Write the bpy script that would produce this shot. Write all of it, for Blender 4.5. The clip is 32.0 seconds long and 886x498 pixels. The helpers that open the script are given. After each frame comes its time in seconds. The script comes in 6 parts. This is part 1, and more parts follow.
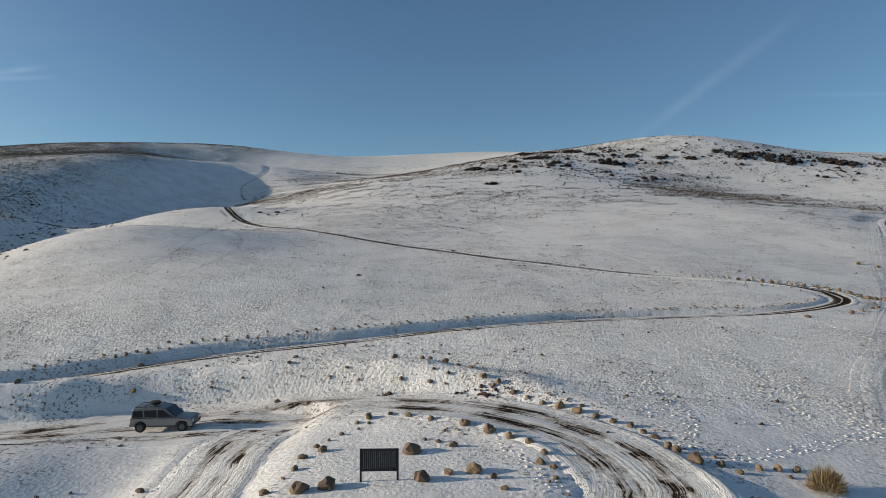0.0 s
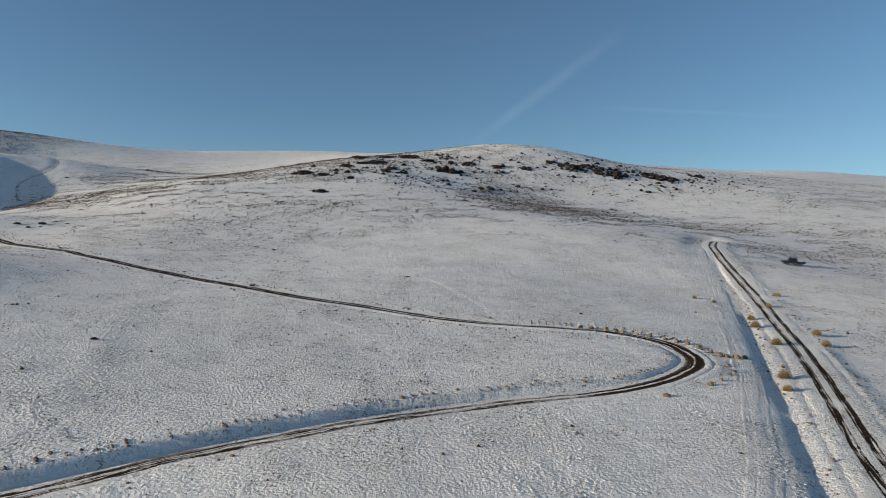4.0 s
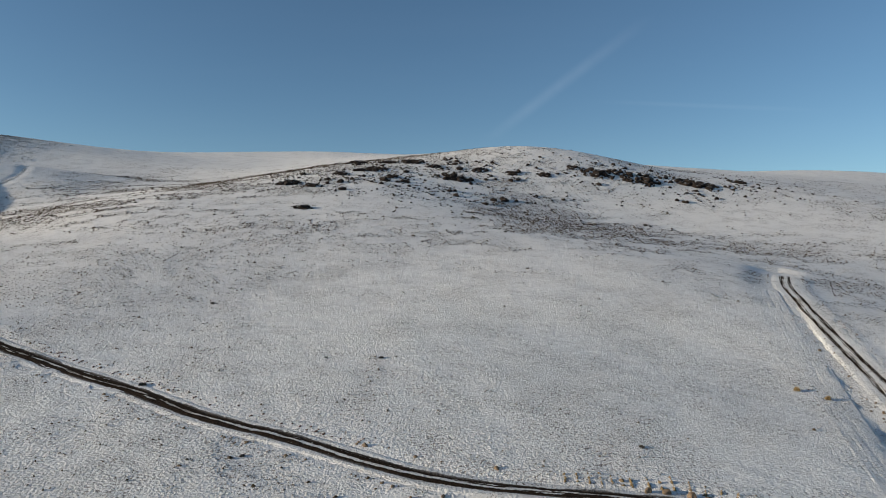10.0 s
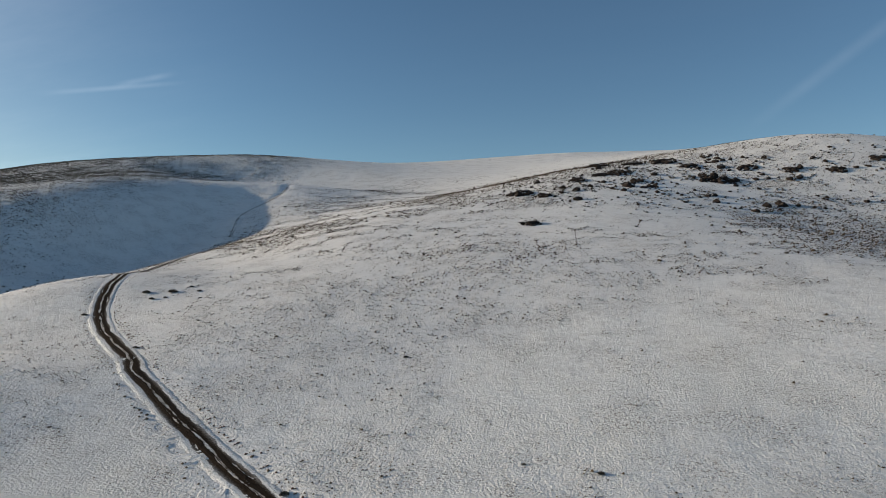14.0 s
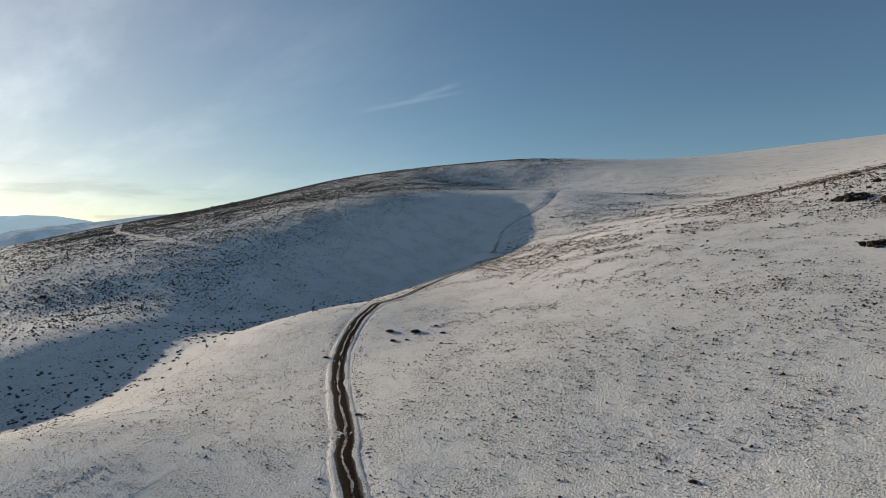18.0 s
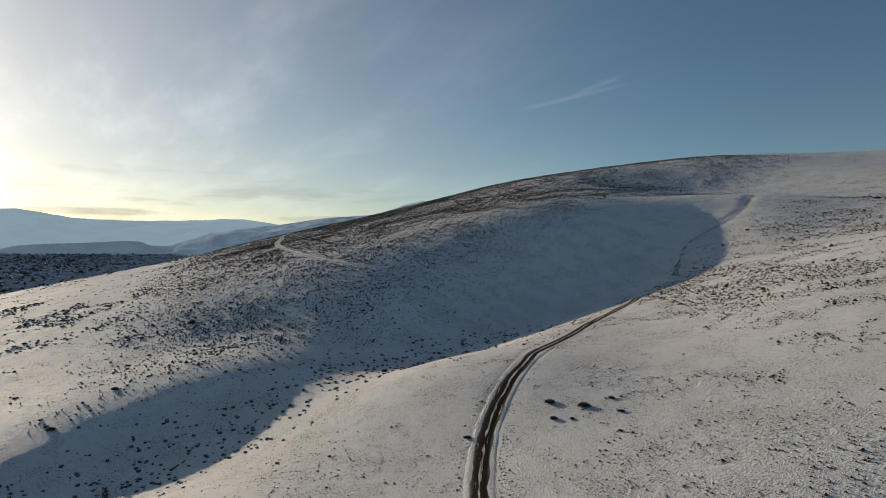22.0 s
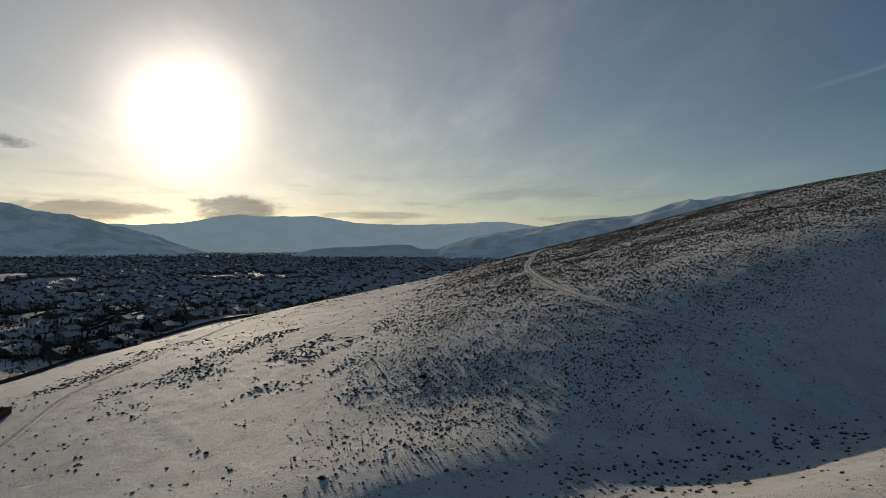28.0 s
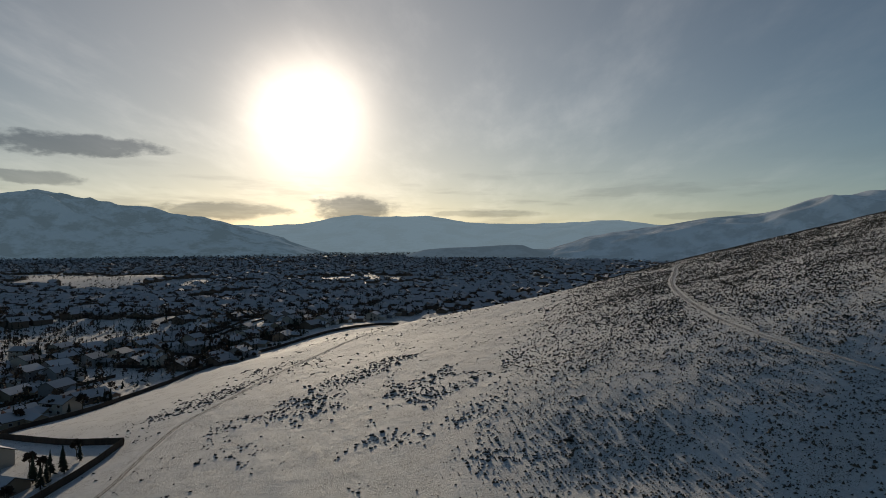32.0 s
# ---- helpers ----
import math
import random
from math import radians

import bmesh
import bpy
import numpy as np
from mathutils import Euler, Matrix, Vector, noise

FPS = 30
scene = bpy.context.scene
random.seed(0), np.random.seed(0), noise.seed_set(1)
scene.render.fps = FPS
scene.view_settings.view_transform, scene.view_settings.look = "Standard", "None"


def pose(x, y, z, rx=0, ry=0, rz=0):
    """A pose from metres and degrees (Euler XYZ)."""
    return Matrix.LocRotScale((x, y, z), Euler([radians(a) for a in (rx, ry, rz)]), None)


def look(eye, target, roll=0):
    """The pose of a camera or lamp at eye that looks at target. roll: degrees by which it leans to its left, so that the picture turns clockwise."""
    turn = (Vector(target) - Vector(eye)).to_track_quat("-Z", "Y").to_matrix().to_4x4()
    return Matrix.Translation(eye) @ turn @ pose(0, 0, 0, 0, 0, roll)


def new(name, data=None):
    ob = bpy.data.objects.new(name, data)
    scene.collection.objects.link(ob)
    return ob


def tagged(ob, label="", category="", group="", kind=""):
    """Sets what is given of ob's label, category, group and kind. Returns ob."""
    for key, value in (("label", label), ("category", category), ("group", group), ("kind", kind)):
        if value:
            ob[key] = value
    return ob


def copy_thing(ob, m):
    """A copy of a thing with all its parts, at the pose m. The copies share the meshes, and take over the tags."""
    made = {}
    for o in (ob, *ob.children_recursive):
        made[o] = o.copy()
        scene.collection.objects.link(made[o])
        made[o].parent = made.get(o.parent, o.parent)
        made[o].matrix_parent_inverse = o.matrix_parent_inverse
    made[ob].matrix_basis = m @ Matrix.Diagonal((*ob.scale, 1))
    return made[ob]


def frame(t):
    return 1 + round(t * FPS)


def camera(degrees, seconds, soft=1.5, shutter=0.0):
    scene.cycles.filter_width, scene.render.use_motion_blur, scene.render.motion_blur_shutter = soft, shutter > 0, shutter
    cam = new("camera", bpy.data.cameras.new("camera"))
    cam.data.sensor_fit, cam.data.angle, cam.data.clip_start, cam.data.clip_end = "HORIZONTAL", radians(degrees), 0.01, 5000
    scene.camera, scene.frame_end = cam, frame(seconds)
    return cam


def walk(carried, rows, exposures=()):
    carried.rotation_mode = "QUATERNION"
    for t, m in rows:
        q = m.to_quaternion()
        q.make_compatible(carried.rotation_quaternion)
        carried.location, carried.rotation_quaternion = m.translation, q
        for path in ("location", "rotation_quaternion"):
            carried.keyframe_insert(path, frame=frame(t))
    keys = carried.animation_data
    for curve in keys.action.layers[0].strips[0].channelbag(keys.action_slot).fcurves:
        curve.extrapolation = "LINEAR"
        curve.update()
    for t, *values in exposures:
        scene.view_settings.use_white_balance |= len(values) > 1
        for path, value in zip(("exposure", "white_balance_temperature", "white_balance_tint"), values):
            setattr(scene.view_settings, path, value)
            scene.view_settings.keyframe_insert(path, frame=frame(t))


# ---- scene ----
# seconds, place, tilt, heading
cam = camera(68.34, 32.0, 0.8)
PATH = [
    (0, 0.01, 0.15, 11.17, 91.57, 12.30),
    (0.5, -0.29, 2.69, 12.03, 91.56, 9.09),
    (1, -0.37, 5.53, 13.00, 91.53, 5.87),
    (1.5, -0.26, 8.25, 13.86, 91.52, 3.38),
    (2, 0.09, 11.43, 14.81, 91.50, 0.12),
    (2.5, 0.48, 14.42, 15.62, 91.48, -1.65),
    (3, 1.23, 17.55, 16.54, 91.45, -1.64),
    (3.5, 1.98, 20.64, 17.48, 91.41, -1.63),
    (5.5, 4.35, 33.33, 21.24, 91.27, -0.31),
    (6, 4.70, 36.62, 22.09, 91.25, -0.25),
    (6.5, 4.97, 39.85, 23.01, 91.25, -0.23),
    (7, 5.36, 43.17, 23.86, 91.24, -0.16),
    (7.5, 5.72, 46.46, 24.74, 91.22, -0.13),
    (8, 6.02, 49.78, 25.72, 91.18, -0.10),
    (8.5, 6.35, 53.00, 26.72, 91.12, -0.09),
    (9, 6.67, 56.33, 27.68, 91.07, -0.10),
    (9.5, 7.05, 59.62, 28.64, 91.04, -0.04),
    (10, 7.44, 62.94, 29.59, 91.00, -0.05),
    (10.5, 7.75, 66.59, 30.46, 90.95, -0.07),
    (11, 8.03, 70.08, 31.40, 90.90, -0.06),
    (11.5, 8.47, 73.41, 32.29, 90.89, 1.97),
    (12, 8.82, 76.77, 33.16, 90.89, 5.21),
    (12.5, 9.04, 79.96, 33.99, 90.88, 8.88),
    (13, 9.05, 83.21, 34.93, 90.91, 12.97),
    (13.5, 8.60, 86.33, 35.84, 90.89, 17.18),
    (14, 7.98, 89.66, 36.85, 90.82, 21.56),
    (14.5, 7.35, 93.19, 37.94, 90.70, 25.36),
    (16.5, 2.25, 105.61, 42.14, 90.42, 36.89),
    (17, 0.42, 108.82, 43.11, 90.46, 39.80),
    (17.5, -1.49, 111.79, 43.95, 90.47, 42.30),
    (18, -3.83, 114.92, 45.04, 90.45, 45.61),
    (18.5, -6.07, 117.52, 45.98, 90.43, 49.31),
    (19, -8.10, 119.75, 47.11, 90.43, 54.09),
    (19.5, -10.49, 122.11, 48.01, 90.42, 56.52),
    (20, -13.39, 124.51, 48.92, 90.40, 58.38),
    (20.5, -16.36, 126.79, 49.75, 90.37, 59.32),
    (21, -19.60, 129.19, 50.84, 90.36, 59.59),
    (21.5, -22.59, 131.29, 51.79, 90.34, 59.62),
    (22, -26.01, 133.52, 52.81, 90.33, 59.62),
    (22.5, -29.01, 135.70, 53.72, 90.31, 59.65),
    (23, -32.37, 137.93, 54.77, 90.31, 59.61),
    (23.5, -35.27, 140.07, 55.67, 90.29, 59.97),
    (24, -38.39, 142.30, 56.76, 90.28, 62.60),
    (24.5, -41.37, 144.10, 57.66, 90.30, 66.45),
    (26.5, -55.08, 147.99, 60.67, 90.48, 74.64),
    (27, -58.69, 148.62, 61.79, 90.46, 77.47),
    (27.5, -61.76, 148.99, 62.95, 90.38, 79.69),
    (28, -64.66, 149.27, 64.36, 90.29, 81.97),
    (28.5, -67.91, 149.35, 65.63, 90.19, 83.28),
    (29, -71.63, 149.13, 66.83, 90.14, 84.42),
    (29.5, -75.31, 148.73, 67.75, 90.09, 85.41),
    (30, -79.27, 148.25, 68.71, 90.08, 86.57),
    (30.5, -82.88, 147.62, 69.66, 90.07, 87.66),
    (31, -86.81, 146.85, 70.72, 90.08, 89.05),
    (31.5, -90.60, 146.06, 71.55, 90.08, 90.33),
    (32, -94.80, 145.03, 72.36, 90.13, 91.69),
]
walk(cam, [(t, pose(x, y, z, tilt, 0, head)) for t, x, y, z, tilt, head in PATH], ((0, 0.34, 6450, 9), (11, 0.31, 6450, 9), (14, 0.26, 6500, 9), (18, 0.10, 6750, 10), (21, -0.26, 6850, 10), (23, -0.27, 6850, 10), (26.5, -0.84, 6900, 10), (29, -0.95, 6900, 10), (32, -0.95, 6900, 10)))

# ---- sky, sun ----
SUN_AZ, SUN_EL = radians(-103.4), radians(11.3)      # clockwise from +y
SUN = Vector((math.sin(SUN_AZ) * math.cos(SUN_EL), math.cos(SUN_AZ) * math.cos(SUN_EL), math.sin(SUN_EL)))


class Nodes:
    """A few shorthands for building node trees."""

    def __init__(self, tree):
        self.tree = tree
        tree.nodes.clear()

    def put(self, kind, sockets=None, **settings):
        n = self.tree.nodes.new(kind)
        for k, v in settings.items():
            setattr(n, k, v)
        for k, v in (sockets or {}).items():
            self.link(v, n.inputs[k])
        return n

    def link(self, v, socket):
        if isinstance(v, bpy.types.NodeSocket):
            self.tree.links.new(v, socket)
        elif isinstance(v, (tuple, list)) and socket.type == "RGBA" and len(v) == 3:
            socket.default_value = (*v, 1)
        else:
            socket.default_value = v

    def math(self, op, a, b=0.0, c=0.0, clamp=False):
        return self.put("ShaderNodeMath", {0: a, 1: b, 2: c}, operation=op, use_clamp=clamp).outputs[0]

    def mix(self, f, a, b):
        n = self.put("ShaderNodeMix", data_type="RGBA")
        self.link(f, n.inputs[0]), self.link(a, n.inputs[6]), self.link(b, n.inputs[7])
        return n.outputs[2]

    def noise(self, vec, scale, detail=3.0, rough=0.55):
        return self.put("ShaderNodeTexNoise", {"Vector": vec, "Scale": scale, "Detail": detail, "Roughness": rough}).outputs[0]

    def band(self, v, lo, hi):
        """0 below lo, 1 above hi, smooth between."""
        return self.put("ShaderNodeMapRange", {0: v, 1: lo, 2: hi, 3: 0.0, 4: 1.0}, interpolation_type="SMOOTHSTEP").outputs[0]

    def bump(self, height, strength, distance, normal=None):
        n = self.put("ShaderNodeBump", {"Height": height, "Strength": strength, "Distance": distance})
        if normal:
            self.link(normal, n.inputs["Normal"])
        return n.outputs[0]

    def surface(self, colour, rough=0.8, normal=None, metal=0.0, spec=0.5, **more):
        n = self.put("ShaderNodeBsdfPrincipled", {"Base Color": colour, "Roughness": rough, "Metallic": metal, "Specular IOR Level": spec, **more})
        if normal:
            self.link(normal, n.inputs["Normal"])
        self.put("ShaderNodeOutputMaterial", {"Surface": n.outputs[0]})
        return n

    def place(self):
        return self.put("ShaderNodeTexCoord").outputs["Object"]

    def xyz(self, vec):
        return self.put("ShaderNodeSeparateXYZ", {0: vec}).outputs

    def dot(self, vec, v):
        return self.put("ShaderNodeVectorMath", {0: vec, 1: v}, operation="DOT_PRODUCT").outputs["Value"]


def make_sky():
    world = bpy.data.worlds.new("sky")
    scene.world = world
    world.use_nodes = True
    g = Nodes(world.node_tree)
    way = g.put("ShaderNodeTexCoord").outputs["Generated"]
    sky = g.put("ShaderNodeTexSky", sky_type="NISHITA", sun_disc=False, sun_elevation=SUN_EL, sun_rotation=SUN_AZ,
                altitude=1400, air_density=1.0, dust_density=0.5, ozone_density=2.2).outputs[0]
    x, y, z = g.xyz(way)
    up = g.math("MAXIMUM", z, 0.03)
    # thin high cloud on a flat layer overhead, thicker towards the sun
    flat = g.put("ShaderNodeCombineXYZ", {0: g.math("DIVIDE", x, g.math("ADD", up, 0.12)), 1: g.math("DIVIDE", y, g.math("ADD", up, 0.12))}).outputs[0]
    turned = g.put("ShaderNodeMapping", {"Vector": flat, "Rotation": (0, 0, radians(25)), "Scale": (0.55, 1.5, 1)}).outputs[0]
    wisps = g.band(g.noise(turned, 1.3, 7, 0.62), 0.42, 0.78)
    near = g.dot(way, SUN)
    toward = g.band(near, 0.35, 1.0)
    sunward = g.band(near, 0.45, 0.97)
    sky = g.put("ShaderNodeVectorMath", {0: sky, 1: g.mix(sunward, (0.84, 0.95, 0.97), (1.04, 0.97, 0.88))}, operation="MULTIPLY").outputs[0]
    halo = g.math("POWER", g.math("MAXIMUM", near, 0.0), HALO[0])
    core = g.math("POWER", g.math("MAXIMUM", near, 0.0), HALO[1])
    disc = g.math("POWER", g.math("MAXIMUM", near, 0.0), HALO[2])
    veil = g.math("MULTIPLY", g.math("ADD", 0.22, g.math("MULTIPLY", wisps, 0.85)), g.math("ADD", 0.06, g.math("MULTIPLY", toward, 1.0)), clamp=True)
    glow = g.math("ADD", g.math("MULTIPLY", halo, HALO[3]), g.math("ADD", g.math("MULTIPLY", core, HALO[4]), g.math("MULTIPLY", disc, HALO[5])))
    tint = g.put("ShaderNodeVectorMath", {0: (1.0, 0.87, 0.73), "Scale": glow}, operation="SCALE").outputs[0]
    cloud = g.put("ShaderNodeVectorMath", {0: (1.0, 0.93, 0.86), "Scale": g.math("MULTIPLY", veil, g.math("ADD", 0.65, g.math("MULTIPLY", halo, 3.0)))}, operation="SCALE").outputs[0]
    # two old contrails and a short bright one: soft arcs between two directions
    trails = 0.0
    for a, b, width, power in CONTRAILS:
        a, b = Vector(a).normalized(), Vector(b).normalized()
        across = a.cross(b).normalized()
        along = across.cross(a)
        reach = math.atan2(b.dot(along), b.dot(a))
        off = g.math("ABSOLUTE", g.dot(way, across))
        t = g.math("DIVIDE", g.math("ARCTAN2", g.dot(way, along), g.dot(way, a)), reach)
        ends = g.math("MULTIPLY", g.band(t, 0.0, 0.35), g.math("SUBTRACT", 1.0, g.band(t, 0.6, 1.0)))
        body = g.math("SUBTRACT", 1.0, g.band(off, 0.0, width))
        ragged = g.math("ADD", 0.55, g.math("MULTIPLY", g.noise(way, 38.0, 4), 0.9))
        trails = g.math("ADD", trails, g.math("MULTIPLY", g.math("MULTIPLY", body, ends), g.math("MULTIPLY", ragged, power)))
    streak = g.put("ShaderNodeVectorMath", {0: (1.0, 0.97, 0.95), "Scale": trails}, operation="SCALE").outputs[0]
    add = lambda p, q: g.put("ShaderNodeVectorMath", {0: p, 1: q}, operation="ADD").outputs[0]  # noqa: E731
    low_sky = g.math("SUBTRACT", 1.0, g.band(z, 0.0, 0.24))
    haze = g.put("ShaderNodeVectorMath", {0: g.mix(sunward, (0.75, 0.85, 1.0), (1.0, 0.70, 0.42)), "Scale": g.math("MULTIPLY", low_sky, g.math("ADD", 0.26, g.math("MULTIPLY", sunward, 0.95)))}, operation="SCALE").outputs[0]
    total = add(add(sky, haze), add(add(tint, cloud), streak))
    # low cloud banks near the skyline round the sun
    low = g.put("ShaderNodeMapping", {"Vector": way, "Scale": (5.0, 5.0, 42.0)}).outputs[0]
    bank = g.math("MULTIPLY", g.band(g.noise(low, 1.0, 5, 0.6), 0.50, 0.66), g.math("MULTIPLY", g.band(z, 0.015, 0.04), g.math("SUBTRACT", 1.0, g.band(z, 0.055, 0.16))))
    bank = g.math("MULTIPLY", bank, g.band(near, 0.55, 0.9), clamp=True)
    dark = g.put("ShaderNodeVectorMath", {0: total, 1: (0.42, 0.42, 0.46)}, operation="MULTIPLY").outputs[0]
    total = g.mix(g.math("MULTIPLY", bank, 0.35), total, dark)
    # single dark clouds: heading, height, half width, half depth
    for head, rise, wide, deep, power in CLOUDS:
        c = Vector((-math.sin(radians(head)), math.cos(radians(head)), 0))
        across = g.math("DIVIDE", g.dot(way, Vector((0, 0, 1)).cross(c)), wide)
        over = g.math("DIVIDE", g.math("SUBTRACT", z, rise), deep)
        far = g.math("ADD", g.math("MULTIPLY", across, across), g.math("MULTIPLY", over, over))
        ragged = g.math("MULTIPLY", g.math("SUBTRACT", g.noise(g.put("ShaderNodeMapping", {"Vector": way, "Scale": (1, 1, 2.5)}).outputs[0], 22.0, 5, 0.6), 0.5), 2.4)
        blob = g.math("MULTIPLY", g.math("SUBTRACT", 1.0, g.band(g.math("ADD", far, ragged), 0.35, 1.05)), g.math("MULTIPLY", g.band(g.dot(way, c), 0.5, 0.6), power))
        total = g.mix(blob, total, g.put("ShaderNodeVectorMath", {0: total, 1: (0.38, 0.40, 0.44)}, operation="MULTIPLY").outputs[0])
    back = g.put("ShaderNodeBackground", {"Color": total, "Strength": SKY})
    g.put("ShaderNodeOutputWorld", {"Surface": back.outputs[0]})


SKY = 0.095
HALO = (6.5, 30.0, 310.0, 2.3, 1.9, 26.0)
CLOUDS = [(99.6, 0.062, 0.075, 0.022, 1.0), (122.0, 0.140, 0.13, 0.017, 0.9), (124, 0.095, 0.07, 0.010, 0.7), (110.5, 0.058, 0.11, 0.013, 0.75), (88, 0.056, 0.10, 0.006, 0.45), (70, 0.050, 0.07, 0.006, 0.3)]
CONTRAILS = [
    ((0.045, 0.985, 0.165), (0.30, 0.89, 0.345), 0.013, 0.24),
    ((0.20, 0.945, 0.232), (0.53, 0.83, 0.19), 0.005, 0.12),
    ((-0.79, 0.575, 0.208), (-0.655, 0.715, 0.246), 0.005, 0.55),
    ((-0.73, 0.64, 0.228), (-0.665, 0.70, 0.256), 0.006, 0.5),
]
make_sky()
sun = bpy.data.lights.new("sun", "SUN")
sun.energy, sun.angle, sun.color = 4.3, radians(0.6), (1.0, 0.86, 0.68)
lamp = new("sun", sun)
lamp.matrix_world = look(SUN * 100, (0, 0, 0))

# ---- the lie of the land: gentle swells added to a plain ----
# x, y, reach, height
HOLLOWS = [
    (-41, 0, 26, 1.1), (18, 0, 26, 1.3), (-2, 0, 26, -1.0), (-2, 20, 26, 2.6), (18, 20, 26, -1.6), (-41, 39, 26, -1.0), (-2, 58, 26, 1.2), (-80, 78, 26,
    -0.4), (-60, 78, 26, 1.6), (-176, 340, 30, 3.0), (-104, 130, 32, 5.7), (-80, 154, 32, 1.9), (-152, 154, 32, -3.3), (-104, 178, 32, -1.6), (-176, 178,
    32, 9.9), (-200, 178, 32, -4.5), (-128, 202, 32, 5.8), (-80, 202, 32, 1.9), (-176, 202, 32, -4.8), (-176, 226, 32, 0.6)
]
KNOLLS = [
    (-200, 226, 32, 2.4), (-104, 226, 32, -1.6), (-200, 250, 32, -7.0), (-128, 250, 32, -3.1), (-176, 250, 32, 0.9), (-104, 250, 32, 2.1), (-248, 384, 34,
    -3.5), (-10, -20, 40, 0.9), (-70, -20, 40, 0.3), (-160, 10, 40, 0.4), (-100, 40, 40, 1.0), (20, 70, 40, 0.7), (-160, 70, 40, 1.4), (110, 70, 40, 0.3),
    (-100, 100, 40, 4.1), (-40, 100, 40, 2.9), (80, 100, 40, -0.7), (50, 100, 40, 0.9), (-160, 130, 40, 3.7), (20, 130, 40, 0.8), (50, 160, 40, -2.6)
]
SHOULDERS = [
    (80, 190, 40, 0.6), (110, 190, 40, -0.6), (-10, 190, 40, -1.3), (50, 220, 40, 0.9), (-40, 220, 40, 0.3), (20, 220, 40, -1.0), (-70, 250, 40, 1.2),
    (20, 250, 40, -1.1), (80, 250, 40, -0.6), (110, 250, 40, 1.0), (-300, 426, 40, -3.5), (-240, 440, 40, 2.0), (-212, 164, 45, 3.7), (-280, 164, 45,
    3.0), (-280, 198, 45, 2.1), (-246, 198, 45, 2.1), (-246, 231, 45, 2.7), (-179, 299, 45, -7.6), (-246, 299, 45, 5.2), (-111, 299, 45, 3.5), (-280, 299,
    45, 1.4)
]
SLOPES = [
    (-145, 332, 45, -2.3), (-280, 332, 45, 1.7), (-179, 366, 45, -9.8), (-246, 366, 45, 1.5), (-111, 400, 45, -2.9), (-280, 400, 45, 1.2), (-212, 400, 45,
    4.8), (-212, 434, 45, -4.9), (-280, 434, 45, -2.8), (-145, 434, 45, -1.0), (-246, 434, 45, -9.8), (-179, 434, 45, -4.0), (-178, 372, 48, 7.0), (-408,
    -60, 70, -1.0), (-250, -60, 70, -1.8), (-145, -60, 70, 0.2), (-302, -60, 70, -1.4), (118, -60, 70, -0.7), (-460, -8, 70, 7.6), (-198, -8, 70, -1.0),
    (-355, 45, 70, 2.2)
]
RIDGES = [
    (-460, 98, 70, 8.0), (-355, 98, 70, 4.9), (-250, 98, 70, 4.4), (-355, 150, 70, 5.6), (-460, 150, 70, 5.3), (-408, 150, 70, -4.2), (170, 202, 70, 1.1),
    (-355, 202, 70, 2.5), (-302, 255, 70, 5.2), (118, 255, 70, -3.8), (-408, 255, 70, -5.6), (222, 308, 70, 0.6), (12, 308, 70, 0.1), (-408, 308, 70,
    -0.0), (-460, 308, 70, -4.5), (-40, 360, 70, 10.3), (65, 360, 70, -10.2), (-355, 360, 70, 0.6), (-460, 360, 70, -6.8), (222, 360, 70, 2.4), (65, 412,
    70, 23.4)
]
HILLS = [
    (170, 412, 70, 7.5), (-40, 412, 70, 3.6), (-460, 412, 70, 3.5), (222, 412, 70, -0.5), (-408, 412, 70, 2.0), (-520, -120, 120, -53.1), (-160, -120,
    120, -5.1), (-430, -120, 120, -8.4), (-250, -30, 120, 5.6), (-520, -30, 120, -8.3), (290, -30, 120, -1.0), (-520, 60, 120, -4.4), (20, 240, 120,
    14.3), (-430, 240, 120, 19.2), (290, 240, 120, 2.9), (110, 330, 120, 11.4), (-520, 330, 120, 18.1), (290, 420, 120, 4.2), (-250, 510, 120, 4.2), (20,
    510, 120, 24.8), (200, 510, 120, 17.0)
]
UPLANDS = [
    (-160, 510, 120, -12.3), (-430, 510, 120, -5.5), (20, 600, 120, -6.7), (290, 600, 120, 1.3), (-160, 600, 120, 5.9), (110, 600, 120, 8.6), (-520, 600,
    120, -1.8), (-250, 600, 120, -16.1), (-1180, -390, 140, 16.0), (-600, -200, 220, 27.6), (-270, -200, 220, 10.9), (-600, -35, 220, 52.9), (390, 460,
    220, 33.0), (225, 625, 220, 12.1), (-435, 790, 220, -25.4), (60, 790, 220, 58.1), (390, 790, 220, 62.8), (-700, 15, 420, -58.7), (-385, 645, 420,
    146.8), (875, 960, 420, 162.7), (-70, 1275, 420, 79.7)
]
LAND = (HOLLOWS, KNOLLS, SHOULDERS, SLOPES, RIDGES, HILLS, UPLANDS)


def between(a, b, n):
    return a + (b - a) * np.linspace(0, 1, n)[:, None]


GULLY = np.array([(-112, 80), (-132, 112), (-147, 140), (-160, 168), (-174, 203), (-180, 245), (-189, 285), (-196, 325), (-204, 372), (-226, 420)], float)
GULLY = np.vstack([between(a, b, 12) for a, b in zip(GULLY, GULLY[1:])])


